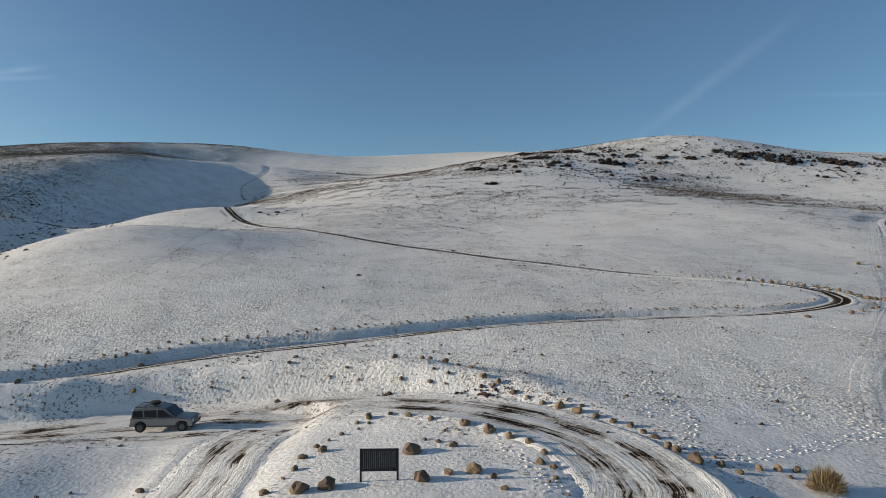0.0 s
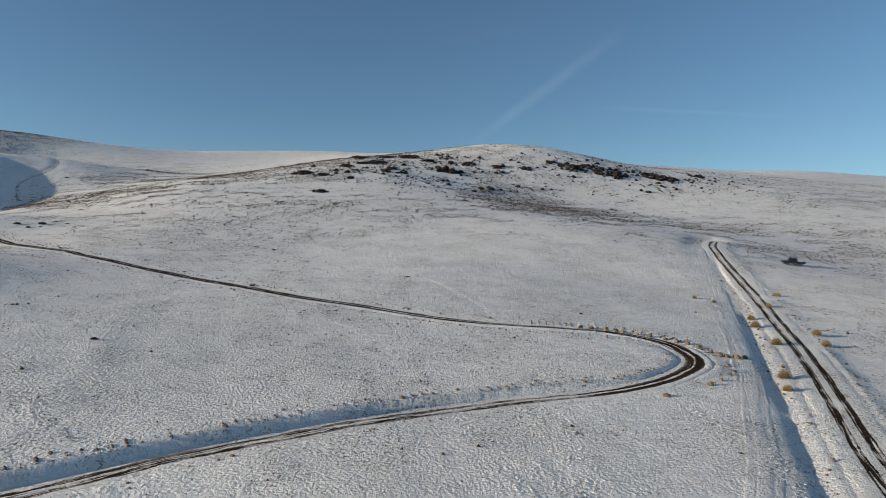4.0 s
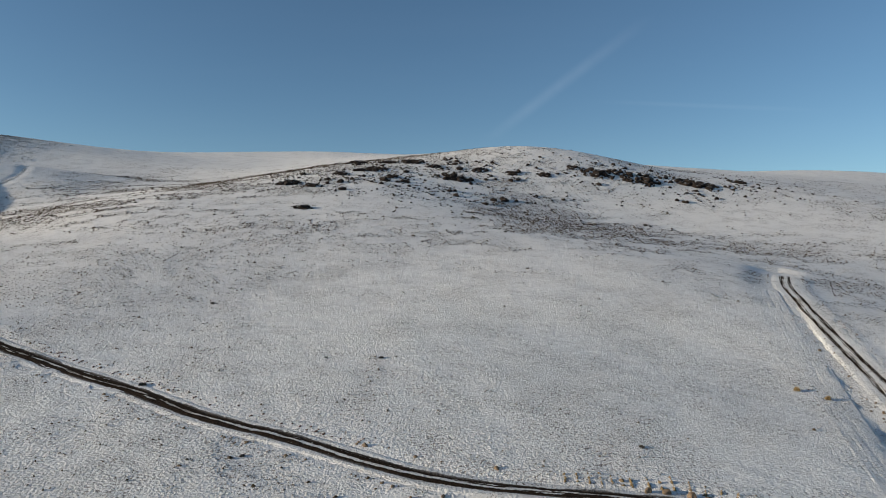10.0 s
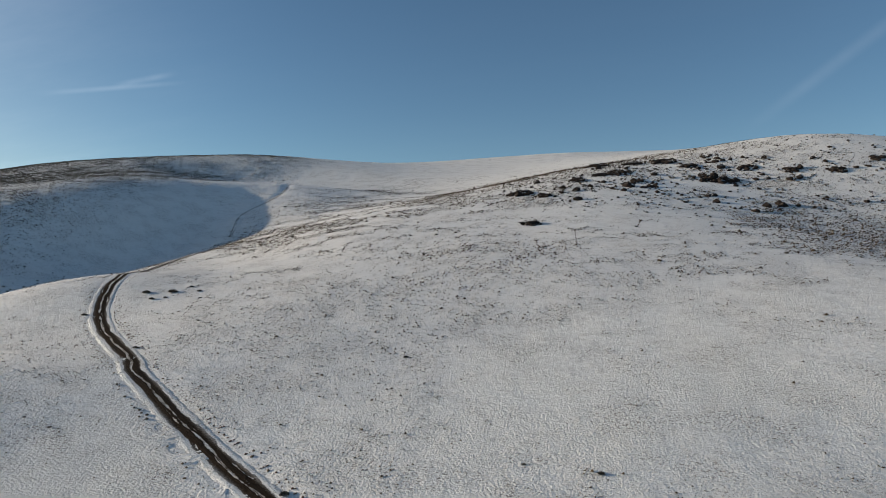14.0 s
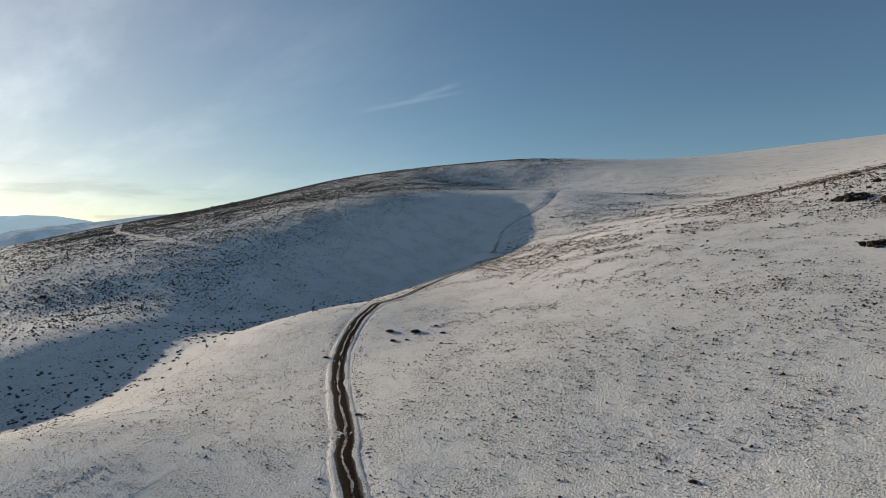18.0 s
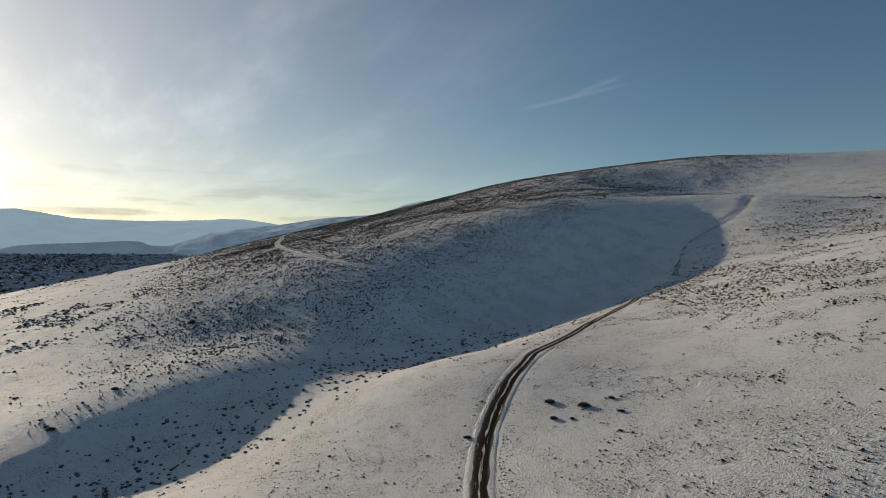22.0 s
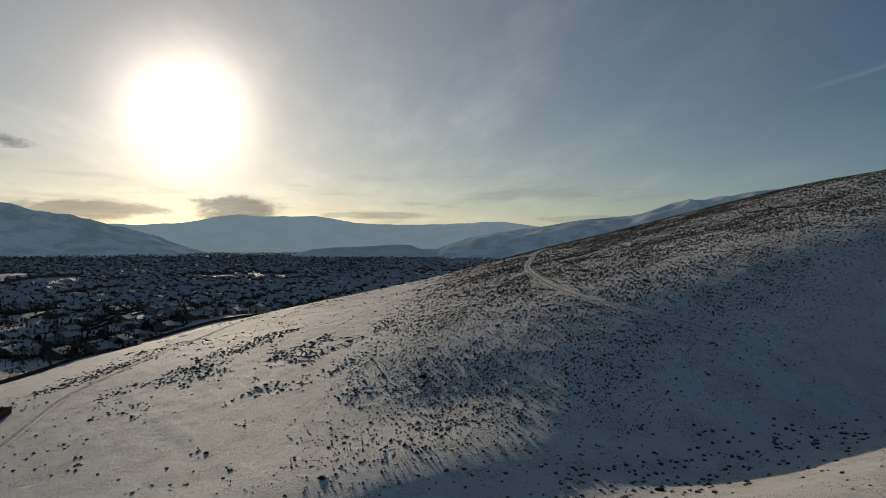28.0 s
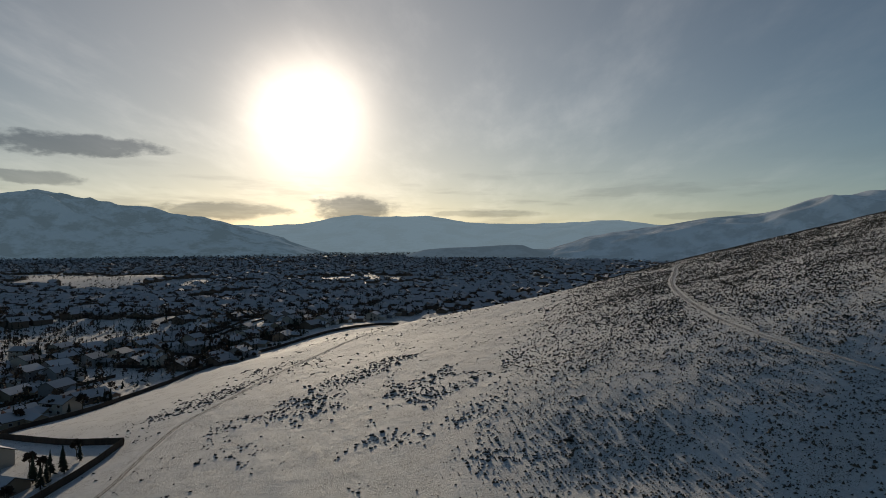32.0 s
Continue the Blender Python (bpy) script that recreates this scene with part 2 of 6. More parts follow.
def gully(x, y):
    """The dry wash between the near slope and the brushy ridge."""
    shape, x, y = x.shape, x.ravel(), y.ravel()
    best, who = np.full(x.shape, 1e9), np.zeros(x.shape, int)
    for k, (a, b) in enumerate(GULLY):
        d = (x - a) ** 2 + (y - b) ** 2
        closer = d < best
        best[closer], who[closer] = d[closer], k
    t = who / (len(GULLY) - 1)
    deep = np.interp(t, [0, 0.3, 0.5, 0.75, 1], [3.6, 5.7, 6.4, 4.0, 0.0])
    return (-deep * np.exp(-best / 21.0**2)).reshape(shape)


def swells(x, y):
    x, y = np.asarray(x, float), np.asarray(y, float)
    plain = 4 + 0.018 * np.minimum(np.maximum(-x - 350, 0), 4500) - 12 * np.exp(-((x - 20) ** 2 + (y - 30) ** 2) / 300**2)
    z = plain + gully(x, y)
    for part in LAND:
        for a, b, r, h in part:
            z = z + h * np.exp(-((x - a) ** 2 + (y - b) ** 2) / r**2)
    return plain - 3 + 1.5 * np.logaddexp(0, (z - plain + 3) / 1.5)


def curve(points, step=1.0):
    """A smooth line through the points, with a place every step metres."""
    p = np.array(points, float)
    p = np.vstack([2 * p[0] - p[1], p, 2 * p[-1] - p[-2]])
    out = []
    for i in range(1, len(p) - 2):
        n = max(2, int(np.linalg.norm(p[i + 1] - p[i]) / step))
        for t in np.arange(n) / n:
            out.append(0.5 * (2 * p[i] + (p[i + 1] - p[i - 1]) * t + (2 * p[i - 1] - 5 * p[i] + 4 * p[i + 1] - p[i + 2]) * t**2 + (3 * p[i] - p[i - 1] - 3 * p[i + 1] + p[i + 2]) * t**3))
    return np.array(out + [p[-2]])


HILL_ROAD = curve([(-86, 26.5), (-75, 34), (-61, 43.5), (-52, 50), (-44.8, 55.7), (-36.5, 62), (-26.2, 67.7), (-15.2, 74.9), (-2.5, 82.8), (8.2, 87.8), (14.9, 90.4), (22.8, 93.2), (28.4, 96.2), (33.7, 101.1), (36.3, 104.6), (37.1, 108.6),
                   (36.5, 113.2), (33.9, 116.9), (29.1, 119.3), (24.5, 119.8), (13.4, 120.4), (6.2, 121.6), (-1.3, 125.1), (-9.6, 129.1), (-18.3, 132.9), (-29, 139.7), (-40.5, 145.8), (-53.5, 153),
                   (-68, 161.3), (-74.3, 166), (-88, 174.8), (-99.5, 182.6), (-106.9, 188.6), (-114, 196), (-121.6, 205.5), (-134, 222.2), (-148.6, 246.5), (-158.5, 270.5), (-166, 284)])
LOOP_ROAD = curve([(-150, -8), (-120, 9), (-95, 21.5), (-75, 29), (-55, 36), (-42.3, 40.6), (-38.5, 42.7), (-34.3, 44.7), (-27.7, 46.8), (-20.9, 48.2), (-14.3, 48.4), (-7.5, 47.3), (-3.3, 45.3), (0.4, 42), (2.6, 38.5), (3.8, 34.5), (3.5, 28), (0, 22)])
LOOP_SPUR = curve([(-20.4, 46.2), (-22.6, 44), (-23.2, 41.6), (-22.7, 38.2), (-21.9, 34.8), (-21.0, 31.6), (-19.8, 27), (-17.5, 22)])
SIDE_ROAD = curve([(93, 226), (86, 212), (82, 200), (78, 186.5), (71.6, 161), (66.5, 144.7), (61.1, 129.6), (55.6, 115), (52.1, 106.3), (46, 92), (40, 78), (35, 64), (30, 48), (26, 32), (22, 14)])
RIDGE_TRAIL = curve([(-462, 268), (-443, 258), (-418, 249), (-394, 240), (-360, 231), (-322, 225), (-289, 223), (-262, 226), (-240, 235), (-222, 246)], 2.0)
LOW_TRAIL = curve([(-225, 54), (-252, 56), (-272, 54.5), (-290, 52.5), (-310, 52), (-337, 58), (-375, 65), (-406, 75), (-436, 88), (-470, 112)], 2.0)
GULLY_TRAIL = curve([(-222, 424), (-203, 392), (-193, 372), (-189, 354), (-188, 334), (-180, 319), (-171, 306)], 2.0)
BERM = curve([(83, 207), (81, 202), (69, 166), (58.8, 137.3), (48, 111.2), (42.6, 97.5), (39.8, 90), (34, 76), (27.5, 59), (21, 42)])


def beside(x, y, line, reach):
    """For places within reach of a line: their index, the distance to it (left of it positive) and the line's nearest place."""
    lo, hi = line.min(0) - reach, line.max(0) + reach
    near = np.flatnonzero((x > lo[0]) & (x < hi[0]) & (y > lo[1]) & (y < hi[1]))
    best, who = np.full(len(near), 1e9), np.zeros(len(near), int)
    for k, (a, b) in enumerate(line):
        d = (x[near] - a) ** 2 + (y[near] - b) ** 2
        closer = d < best
        best[closer], who[closer] = d[closer], k
    keep = best < reach**2
    near, who = near[keep], who[keep]
    ahead = np.gradient(line, axis=0)
    ahead /= np.linalg.norm(ahead, axis=1)[:, None]
    off = np.stack([x[near], y[near]], 1) - line[who]
    return near, ahead[who, 0] * off[:, 1] - ahead[who, 1] * off[:, 0], who


def smooth(v, lo, hi):
    t = np.clip((v - lo) / (hi - lo), 0, 1)
    return t * t * (3 - 2 * t)


def rough(x, y, size, seed=0.0):
    """Cheap uneven swell between -1 and 1."""
    a, b = x / size + seed, y / size - seed * 1.7
    return (np.sin(a + 1.3 * np.sin(b * 0.7 + seed)) * np.cos(b * 1.1 + 0.9 * np.sin(a * 0.6)) + 0.5 * np.sin(2.3 * a - 1.1 * b + 2 * seed) * np.cos(1.9 * b + 0.7 * a)) / 1.4


#          line, half width, side ramp left and right, bank height left and right
CUTS = [(HILL_ROAD, 1.6, 1.1, 2.2, 0.03, 0.02), (LOOP_ROAD, 3.2, 2.4, 2.6, 0.2, 0.12), (LOOP_SPUR[5:], 2.6, 2.5, 2.5, 0.08, 0.08), (SIDE_ROAD, 2.6, 3.0, 8.0, 0.16, 0.05), (RIDGE_TRAIL, 0.9, 1.8, 1.8, 0.05, 0.05), (LOW_TRAIL, 0.9, 2.0, 2.0, 0.05, 0.05), (GULLY_TRAIL, 0.8, 1.5, 1.5, 0.0, 0.0)]


def ground_z(x, y, bed=0.0):
    x, y = np.asarray(x, float).ravel(), np.asarray(y, float).ravel()
    z = swells(x, y)
    z += 0.12 * rough(x, y, 14.0, 1.0) + 0.05 * rough(x, y, 4.2, 2.0) + 0.04 * rough(x, y, 1.9, 6.0) + 0.3 * rough(x, y, 37.0, 4.0) * smooth(np.hypot(x + 10, y - 60), 60, 160)
    west = smooth(-x, 170, 230) * smooth(y, 40, 90) * (1 - smooth(-x, 560, 700))
    z += west * (0.16 * rough(x, y, 3.1, 8.0) + 0.10 * rough(x, y, 6.5, 9.0))
    for line, half, ramp_left, ramp_right, left, right in CUTS:
        near, d, who = beside(x, y, line, half + max(ramp_left, ramp_right) + 2.5)
        mid = swells(line[:, 0], line[:, 1])
        mid = np.convolve(np.pad(mid, 4, mode="edge"), np.ones(9) / 9, "valid")
        if line is SIDE_ROAD:
            mid = mid + 0.02
        if line is HILL_ROAD:
            mid = mid - 0.45 * (1 - smooth(line[:, 1], 86, 98)) * smooth(line[:, 1], 32, 46)
        if line is LOOP_ROAD:
            mid = mid - 0.42 * smooth(-line[:, 0], 21, 29) * (1 - smooth(-line[:, 0], 60, 75))
        w = 1 - smooth(np.abs(d) - half, 0, np.where(d > 0, ramp_left, ramp_right))
        if line is HILL_ROAD:
            w = w * (1 - 0.6 * smooth(who, 165, 185))
        if line is SIDE_ROAD:
            w = w * 0.45
        z[near] = z[near] * (1 - w) + (mid[who] - 0.05) * w
        z[near] -= bed * (1 - smooth(np.abs(d), half + 0.2, half + 0.8))
        edge = np.exp(-(((np.abs(d) - half - 0.55) / 0.5) ** 2))
        z[near] += edge * np.where(d > 0, left, right) * (0.8 + 0.7 * rough(x[near], y[near], 1.1, 5.0))
    # hollow beside the spur and drift on its sunny side, added to shade the snow
    z -= 1.1 * np.exp(-(((x + 26.5) / 6.5) ** 2 + ((y - 32) / 9.0) ** 2)) - 0.7 * np.exp(-(((x + 38) / 6.0) ** 2 + ((y - 31) / 9.0) ** 2))
    # snow bank pushed up on the hill side of the loop
    near, d, who = beside(x, y, LOOP_ROAD, 12)
    s = np.clip(d - 3.6, 0, None)
    z[near] += 1.7 * smooth(s, 0, 2.8) * (1 - smooth(s, 3.0, 8.0)) * smooth(-LOOP_ROAD[who, 0], 0, 16) * (1 - smooth(-LOOP_ROAD[who, 0], 58, 72)) * (1 + 0.15 * rough(x[near], y[near], 1.9, 3.0))
    # ditch along the foot of the side road's embankment
    near, d, who = beside(x, y, BERM, 5)
    z[near] -= smooth(who, 2, 30) * np.where(d > 0, 0.34 * np.exp(-((d / 0.7) ** 2)), 0.38 * np.exp(-((d / 0.9) ** 2))) * (1 + 0.2 * rough(x[near], y[near], 1.7, 7.0))
    return z


def graded(*stops):
    """Grid lines: stops of (from, step), the last one closing the list."""
    out = [stops[0][0]]
    for (a, s), (b, s2) in zip(stops, stops[1:]):
        n = max(1, int(round((b - a) / ((s + s2) / 2 if abs(s2 - s) > 3 * min(s, s2) else s))))
        if abs(s2 - s) > 3 * min(s, s2):
            t = np.linspace(0, 1, n + 1)[1:]
            q = (s2 / s) ** t
            out += list(a + (b - a) * (q - 1) / (s2 / s - 1))
        else:
            out += list(np.linspace(a, b, n + 1)[1:])
    return np.unique(np.round(out, 3))


def mesh_object(name, verts, faces, material, smooth_faces=False, parent=None, uv=None):
    """One mesh object out of arrays; faces all have the same number of corners."""
    verts, faces = np.asarray(verts, np.float32), np.asarray(faces, np.int32)
    me = bpy.data.meshes.new(name)
    n, k = faces.shape
    me.vertices.add(len(verts)), me.loops.add(n * k), me.polygons.add(n)
    me.vertices.foreach_set("co", verts.ravel())
    me.loops.foreach_set("vertex_index", faces.ravel())
    me.polygons.foreach_set("loop_start", np.arange(0, n * k, k, dtype=np.int32))
    me.polygons.foreach_set("use_smooth", np.full(n, smooth_faces))
    if uv is not None:
        me.uv_layers.new(name="UVMap").data.foreach_set("uv", np.asarray(uv, np.float32)[faces.ravel()].ravel())
    me.update(calc_edges=True)
    if material:
        me.materials.append(material)
    ob = new(name, me)
    ob.parent = parent
    return ob


def material(name):
    m = bpy.data.materials.new(name)
    m.use_nodes = True
    return m, Nodes(m.node_tree)


def snow_colour(g, at):
    """Snow, its relief, and how much of the stubble shows through."""
    broad, fine = g.noise(at, 0.035, 4), g.noise(at, 0.9, 4)
    patches = g.math("ADD", 0.06, g.math("MULTIPLY", g.band(g.noise(at, 0.13, 4, 0.6), 0.43, 0.62), 0.94))
    snow = g.mix(broad, (0.83, 0.815, 0.78), (0.78, 0.765, 0.74))
    snow = g.mix(g.band(fine, 0.42, 0.8), snow, (0.70, 0.68, 0.64))
    # blades and litter just under the crust, in drifts
    speck = g.math("MULTIPLY", g.band(g.noise(at, 3.3, 4, 0.7), 0.54, 0.59), patches)
    colour = g.mix(g.math("MULTIPLY", speck, 0.8), snow, (0.12, 0.09, 0.06))
    straw = g.math("MULTIPLY", g.band(g.noise(at, 1.5, 5, 0.75), 0.56, 0.74), g.band(g.noise(at, 0.05, 3), 0.48, 0.66))
    colour = g.mix(g.math("MULTIPLY", straw, 0.22), colour, (0.46, 0.39, 0.28))
    wide = g.math("ADD", g.noise(at, 0.45, 3), g.math("MULTIPLY", g.noise(at, 1.05, 3, 0.6), 0.8))
    # wind ripples across the slope, pits of melting round the stems, grain
    turned = g.put("ShaderNodeMapping", {"Vector": at, "Rotation": (0, 0, radians(24)), "Scale": (2.0, 1.0, 1)}).outputs[0]
    ripple = g.noise(turned, 3.0, 3, 0.7)
    pits = g.put("ShaderNodeTexVoronoi", {"Vector": at, "Scale": 3.3, "Smoothness": 0.2, "Randomness": 1.0}, feature="SMOOTH_F1").outputs["Distance"]
    grain = g.noise(at, 5.5, 4, 0.75)
    calm = g.math("ADD", 0.45, g.math("MULTIPLY", g.band(g.noise(at, 0.07, 3), 0.35, 0.65), 0.55))
    # deeper, smoother snow lies on the low ground by the loop
    open_slope = g.math("ADD", 0.25, g.math("MULTIPLY", g.band(g.xyz(at)[1], 47.0, 58.0), 0.75))
    calm, wide = g.math("MULTIPLY", calm, open_slope), g.math("MULTIPLY", wide, open_slope)
    relief = g.math("MULTIPLY", g.math("ADD", g.math("ADD", g.math("MULTIPLY", ripple, 0.45), g.math("MULTIPLY", pits, 0.45)), g.math("MULTIPLY", grain, 0.5)), calm)
    normal = g.bump(relief, 1.0, 0.30, g.bump(wide, 0.6, 0.34))
    return colour, normal


def make_snow():
    m, g = material("snow")
    colour, normal = snow_colour(g, g.place())
    g.surface(colour, 0.75, normal, spec=0.18)
    return m


def make_track(name, ruts, rut_width, mud, patch, dirty, packed, wet=((0, 1), (1, 1)), length=1.0, sway=2.0, middle=0.0):
    """Snow driven over: braided ruts of bare mud at the given distance from the middle (uv: metres across, metres along). wet: how bare, along the way."""
    m, g = material(name)
    at = g.place()
    snow, normal = snow_colour(g, at)
    u, v, _ = g.xyz(g.put("ShaderNodeTexCoord").outputs["UV"])
    ramp = g.put("ShaderNodeValToRGB", {0: g.math("DIVIDE", v, length)})
    for k, (stop, value) in enumerate(wet):
        e = ramp.color_ramp.elements[k] if k < 2 else ramp.color_ramp.elements.new(stop / length)
        e.position, e.color = stop / length, (value, value, value, 1)
    bare = ramp.outputs[0]
    sways, lines = [], []
    for shift, wide, apart in ((0.0, 1.0, 1.0), (37.0, 0.6, 1.3), (81.0, 0.5, 0.6)):
        lane = g.put("ShaderNodeCombineXYZ", {0: shift, 1: g.math("MULTIPLY", v, 0.10)}).outputs[0]
        drift = g.math("ADD", u, g.math("MULTIPLY", g.math("SUBTRACT", g.noise(lane, 1.0, 3, 0.5), 0.5), sway))
        off = g.math("ABSOLUTE", g.math("SUBTRACT", g.math("ABSOLUTE", drift), ruts * apart))
        ragged = g.math("ADD", off, g.math("MULTIPLY", g.math("SUBTRACT", g.noise(at, 2.2, 4, 0.65), 0.5), 0.95 * rut_width))
        lines.append(g.math("SUBTRACT", 1.0, g.band(ragged, rut_width * wide * 0.3, rut_width * wide * 0.85)))
        sways.append(drift)
    rut = g.math("MAXIMUM", lines[0], g.math("MAXIMUM", lines[1], g.math("MULTIPLY", lines[2], 0.8)))
    long = g.put("ShaderNodeCombineXYZ", {0: g.math("MULTIPLY", sways[0], 3.4), 1: g.math("MULTIPLY", v, 0.16)}).outputs[0]
    streak, blot, crumb = g.noise(long, 1.6, 6, 0.68), g.noise(at, 0.28, 4), g.noise(at, 4.0, 4, 0.7)
    edge = g.math("SUBTRACT", 1.0, g.band(g.math("ADD", g.math("ABSOLUTE", u), g.math("MULTIPLY", crumb, 0.9)), dirty * 0.6, dirty + 0.45))
    mixed = g.math("ADD", g.math("MULTIPLY", g.math("SUBTRACT", streak, 0.5), 1.9), g.math("MULTIPLY", g.math("SUBTRACT", blot, 0.5), patch))
    mixed = g.math("ADD", mixed, g.math("ADD", g.math("MULTIPLY", g.math("SUBTRACT", rut, 0.12), g.math("MULTIPLY", bare, mud)), g.math("MULTIPLY", g.math("SUBTRACT", crumb, 0.5), 0.5)))
    core = g.math("SUBTRACT", 1.0, g.band(g.math("ABSOLUTE", sways[0]), 0.7, 1.5))
    mixed = g.math("ADD", mixed, g.math("MULTIPLY", core, g.math("MULTIPLY", g.math("SUBTRACT", bare, 0.5), middle)))
    soil = g.math("MULTIPLY", g.band(mixed, 0.34, 0.50), edge)
    slush = g.math("MULTIPLY", g.band(mixed, -0.1, 0.42), edge)
    top = g.mix(g.math("MULTIPLY", slush, packed), snow, g.mix(g.band(bare, 0.5, 1.2), (0.44, 0.40, 0.35), (0.34, 0.29, 0.24)))
    earth = g.mix(crumb, (0.012, 0.008, 0.005), (0.055, 0.036, 0.023))
    g.surface(g.mix(soil, top, earth), g.math("ADD", 0.75, g.math("MULTIPLY", soil, 0.17)), g.bump(g.math("SUBTRACT", streak, g.math("MULTIPLY", soil, 0.7)), 0.8, 0.16, normal), spec=g.math("SUBTRACT", 0.16, g.math("MULTIPLY", soil, 0.12)))
    return m


SNOW = make_snow()
HILL_WET = ((0, 0.35), (70, 0.45), (122, 0.35), (134, 0.9), (165, 1.0), (180, 0.55), (205, 0.7), (218, 1.2), (300, 1.25), (345, 1.0), (432, 0.8))
ROAD_MUD = make_track("muddy_road", 0.66, 0.56, 1.5, 1.0, 1.9, 0.95, HILL_WET, 432.9, 2.6, 0.62)
LOOP_MUD = make_track("slushy_road", 1.3, 0.7, 0.34, 2.2, 3.7, 1.0, sway=3.0)
SIDE_MUD = make_track("rutted_road", 0.8, 0.36, 0.68, 1.2, 2.4, 0.9, sway=1.0)
SPUR_MUD = make_track("churned_snow", 0.9, 0.5, 0.36, 1.4, 2.6, 0.8, sway=3.0)
TRAIL_SNOW = make_track("trodden_trail", 0.4, 0.35, 0.42, 0.3, 1.1, 0.8)


def make_trodden(name, scale, deep):
    m, g = material(name)
    at = g.place()
    snow, normal = snow_colour(g, at)
    u, v, _ = g.xyz(g.put("ShaderNodeTexCoord").outputs["UV"])
    holes = g.put("ShaderNodeTexVoronoi", {"Vector": at, "Scale": scale}).outputs["Distance"]
    holes = g.math("ADD", g.math("MULTIPLY", g.band(g.math("ABSOLUTE", g.math("SUBTRACT", g.math("ABSOLUTE", u), 0.9)), 0.12, 0.4), 1.2), g.math("MULTIPLY", holes, 0.4))
    g.surface(g.mix(g.band(holes, 0.1, 0.5), (0.70, 0.69, 0.68), snow), 0.75, g.bump(holes, 0.9, deep, normal), spec=0.18)
    return m


TYRE_SNOW = make_trodden("tyre_tracks", 1.2, 0.07)
gx = graded((-4600, 260), (-1500, 45), (-700, 14), (-470, 4), (-430, 4), (-429, 2), (-200, 2), (-199, 1.6), (-62, 1.6), (-61, 0.7), (60, 0.7), (61, 1.5), (130, 1.5), (131, 4), (280, 4), (900, 40), (4600, 300))
gy = graded((-4600, 300), (-200, 20), (14, 1.2), (24, 0.7), (130, 0.7), (131, 1.4), (270, 1.4), (271, 3), (480, 3), (481, 7), (800, 9), (1300, 40), (4600, 300))
X, Y = np.meshgrid(gx, gy)
Z = ground_z(X, Y, 0.16)
nx, ny = len(gx), len(gy)
idx = np.arange(nx * ny).reshape(ny, nx)
quads = np.stack([idx[:-1, :-1], idx[:-1, 1:], idx[1:, 1:], idx[1:, :-1]], -1).reshape(-1, 4)
ground = tagged(mesh_object("ground", np.stack([X.ravel(), Y.ravel(), Z], 1), quads, SNOW, True), "thin wind-pitted snow over stubbly hillside grass", "ground", kind="structure")


def road_strip(name, line, half, mat, label, lift=0.09, across=25):
    ahead = np.gradient(line, axis=0)
    ahead /= np.linalg.norm(ahead, axis=1)[:, None]
    side = np.stack([-ahead[:, 1], ahead[:, 0]], 1)
    u = np.linspace(-half, half, across)
    p = line[:, None] + side[:, None] * u[None, :, None]
    v = np.r_[0, np.cumsum(np.linalg.norm(np.diff(line, axis=0), axis=1))]
    px, py = p[..., 0].ravel(), p[..., 1].ravel()
    pz = ground_z(px, py) + np.tile(lift - 0.05 * np.exp(-(((np.abs(u) - 0.85) / 0.3) ** 2)) - (lift + 0.12) * smooth(np.abs(u), half - (0.7 if half > 2 else 0.35), half), len(line))
    i = np.arange(len(line) * across).reshape(-1, across)
    f = np.stack([i[:-1, :-1], i[1:, :-1], i[1:, 1:], i[:-1, 1:]], -1).reshape(-1, 4)[:, ::-1]
    uv = np.stack([np.tile(u, len(line)), np.repeat(v, across)], 1)
    return tagged(mesh_object(name, np.stack([px, py, pz], 1), f, mat, True, uv=uv), label, "road", kind="structure")


road_strip("road", LOOP_ROAD, 4.2, LOOP_MUD, "slushy dirt road curving round the loop, brown mud through the snow", 0.10)
road_strip("road", LOOP_SPUR, 3.0, SPUR_MUD, "slushy dirt spur of the loop with curved tyre marks", 0.07)
road_strip("road", curve([(-75, 27.5), (-55, 33), (-42, 38), (-34, 41.3), (-27, 43.4), (-21, 45)]), 3.0, SPUR_MUD, "trampled slush beside the loop road where cars turn", 0.06)
road_strip("road", HILL_ROAD, 2.3, ROAD_MUD, "muddy two-rut dirt road climbing the snowy hillside", 0.03)
road_strip("road", SIDE_ROAD, 3.0, SIDE_MUD, "rutted dirt road beside a snowy berm", 0.05)
road_strip("road", RIDGE_TRAIL, 1.3, TRAIL_SNOW, "narrow snowy trail over the brushy ridge", 0.08)
road_strip("road", LOW_TRAIL, 1.3, TRAIL_SNOW, "trodden snowy trail along the foot of the slope", 0.08)
road_strip("road", GULLY_TRAIL, 1.2, TRAIL_SNOW, "faint trail down the gully", 0.06)

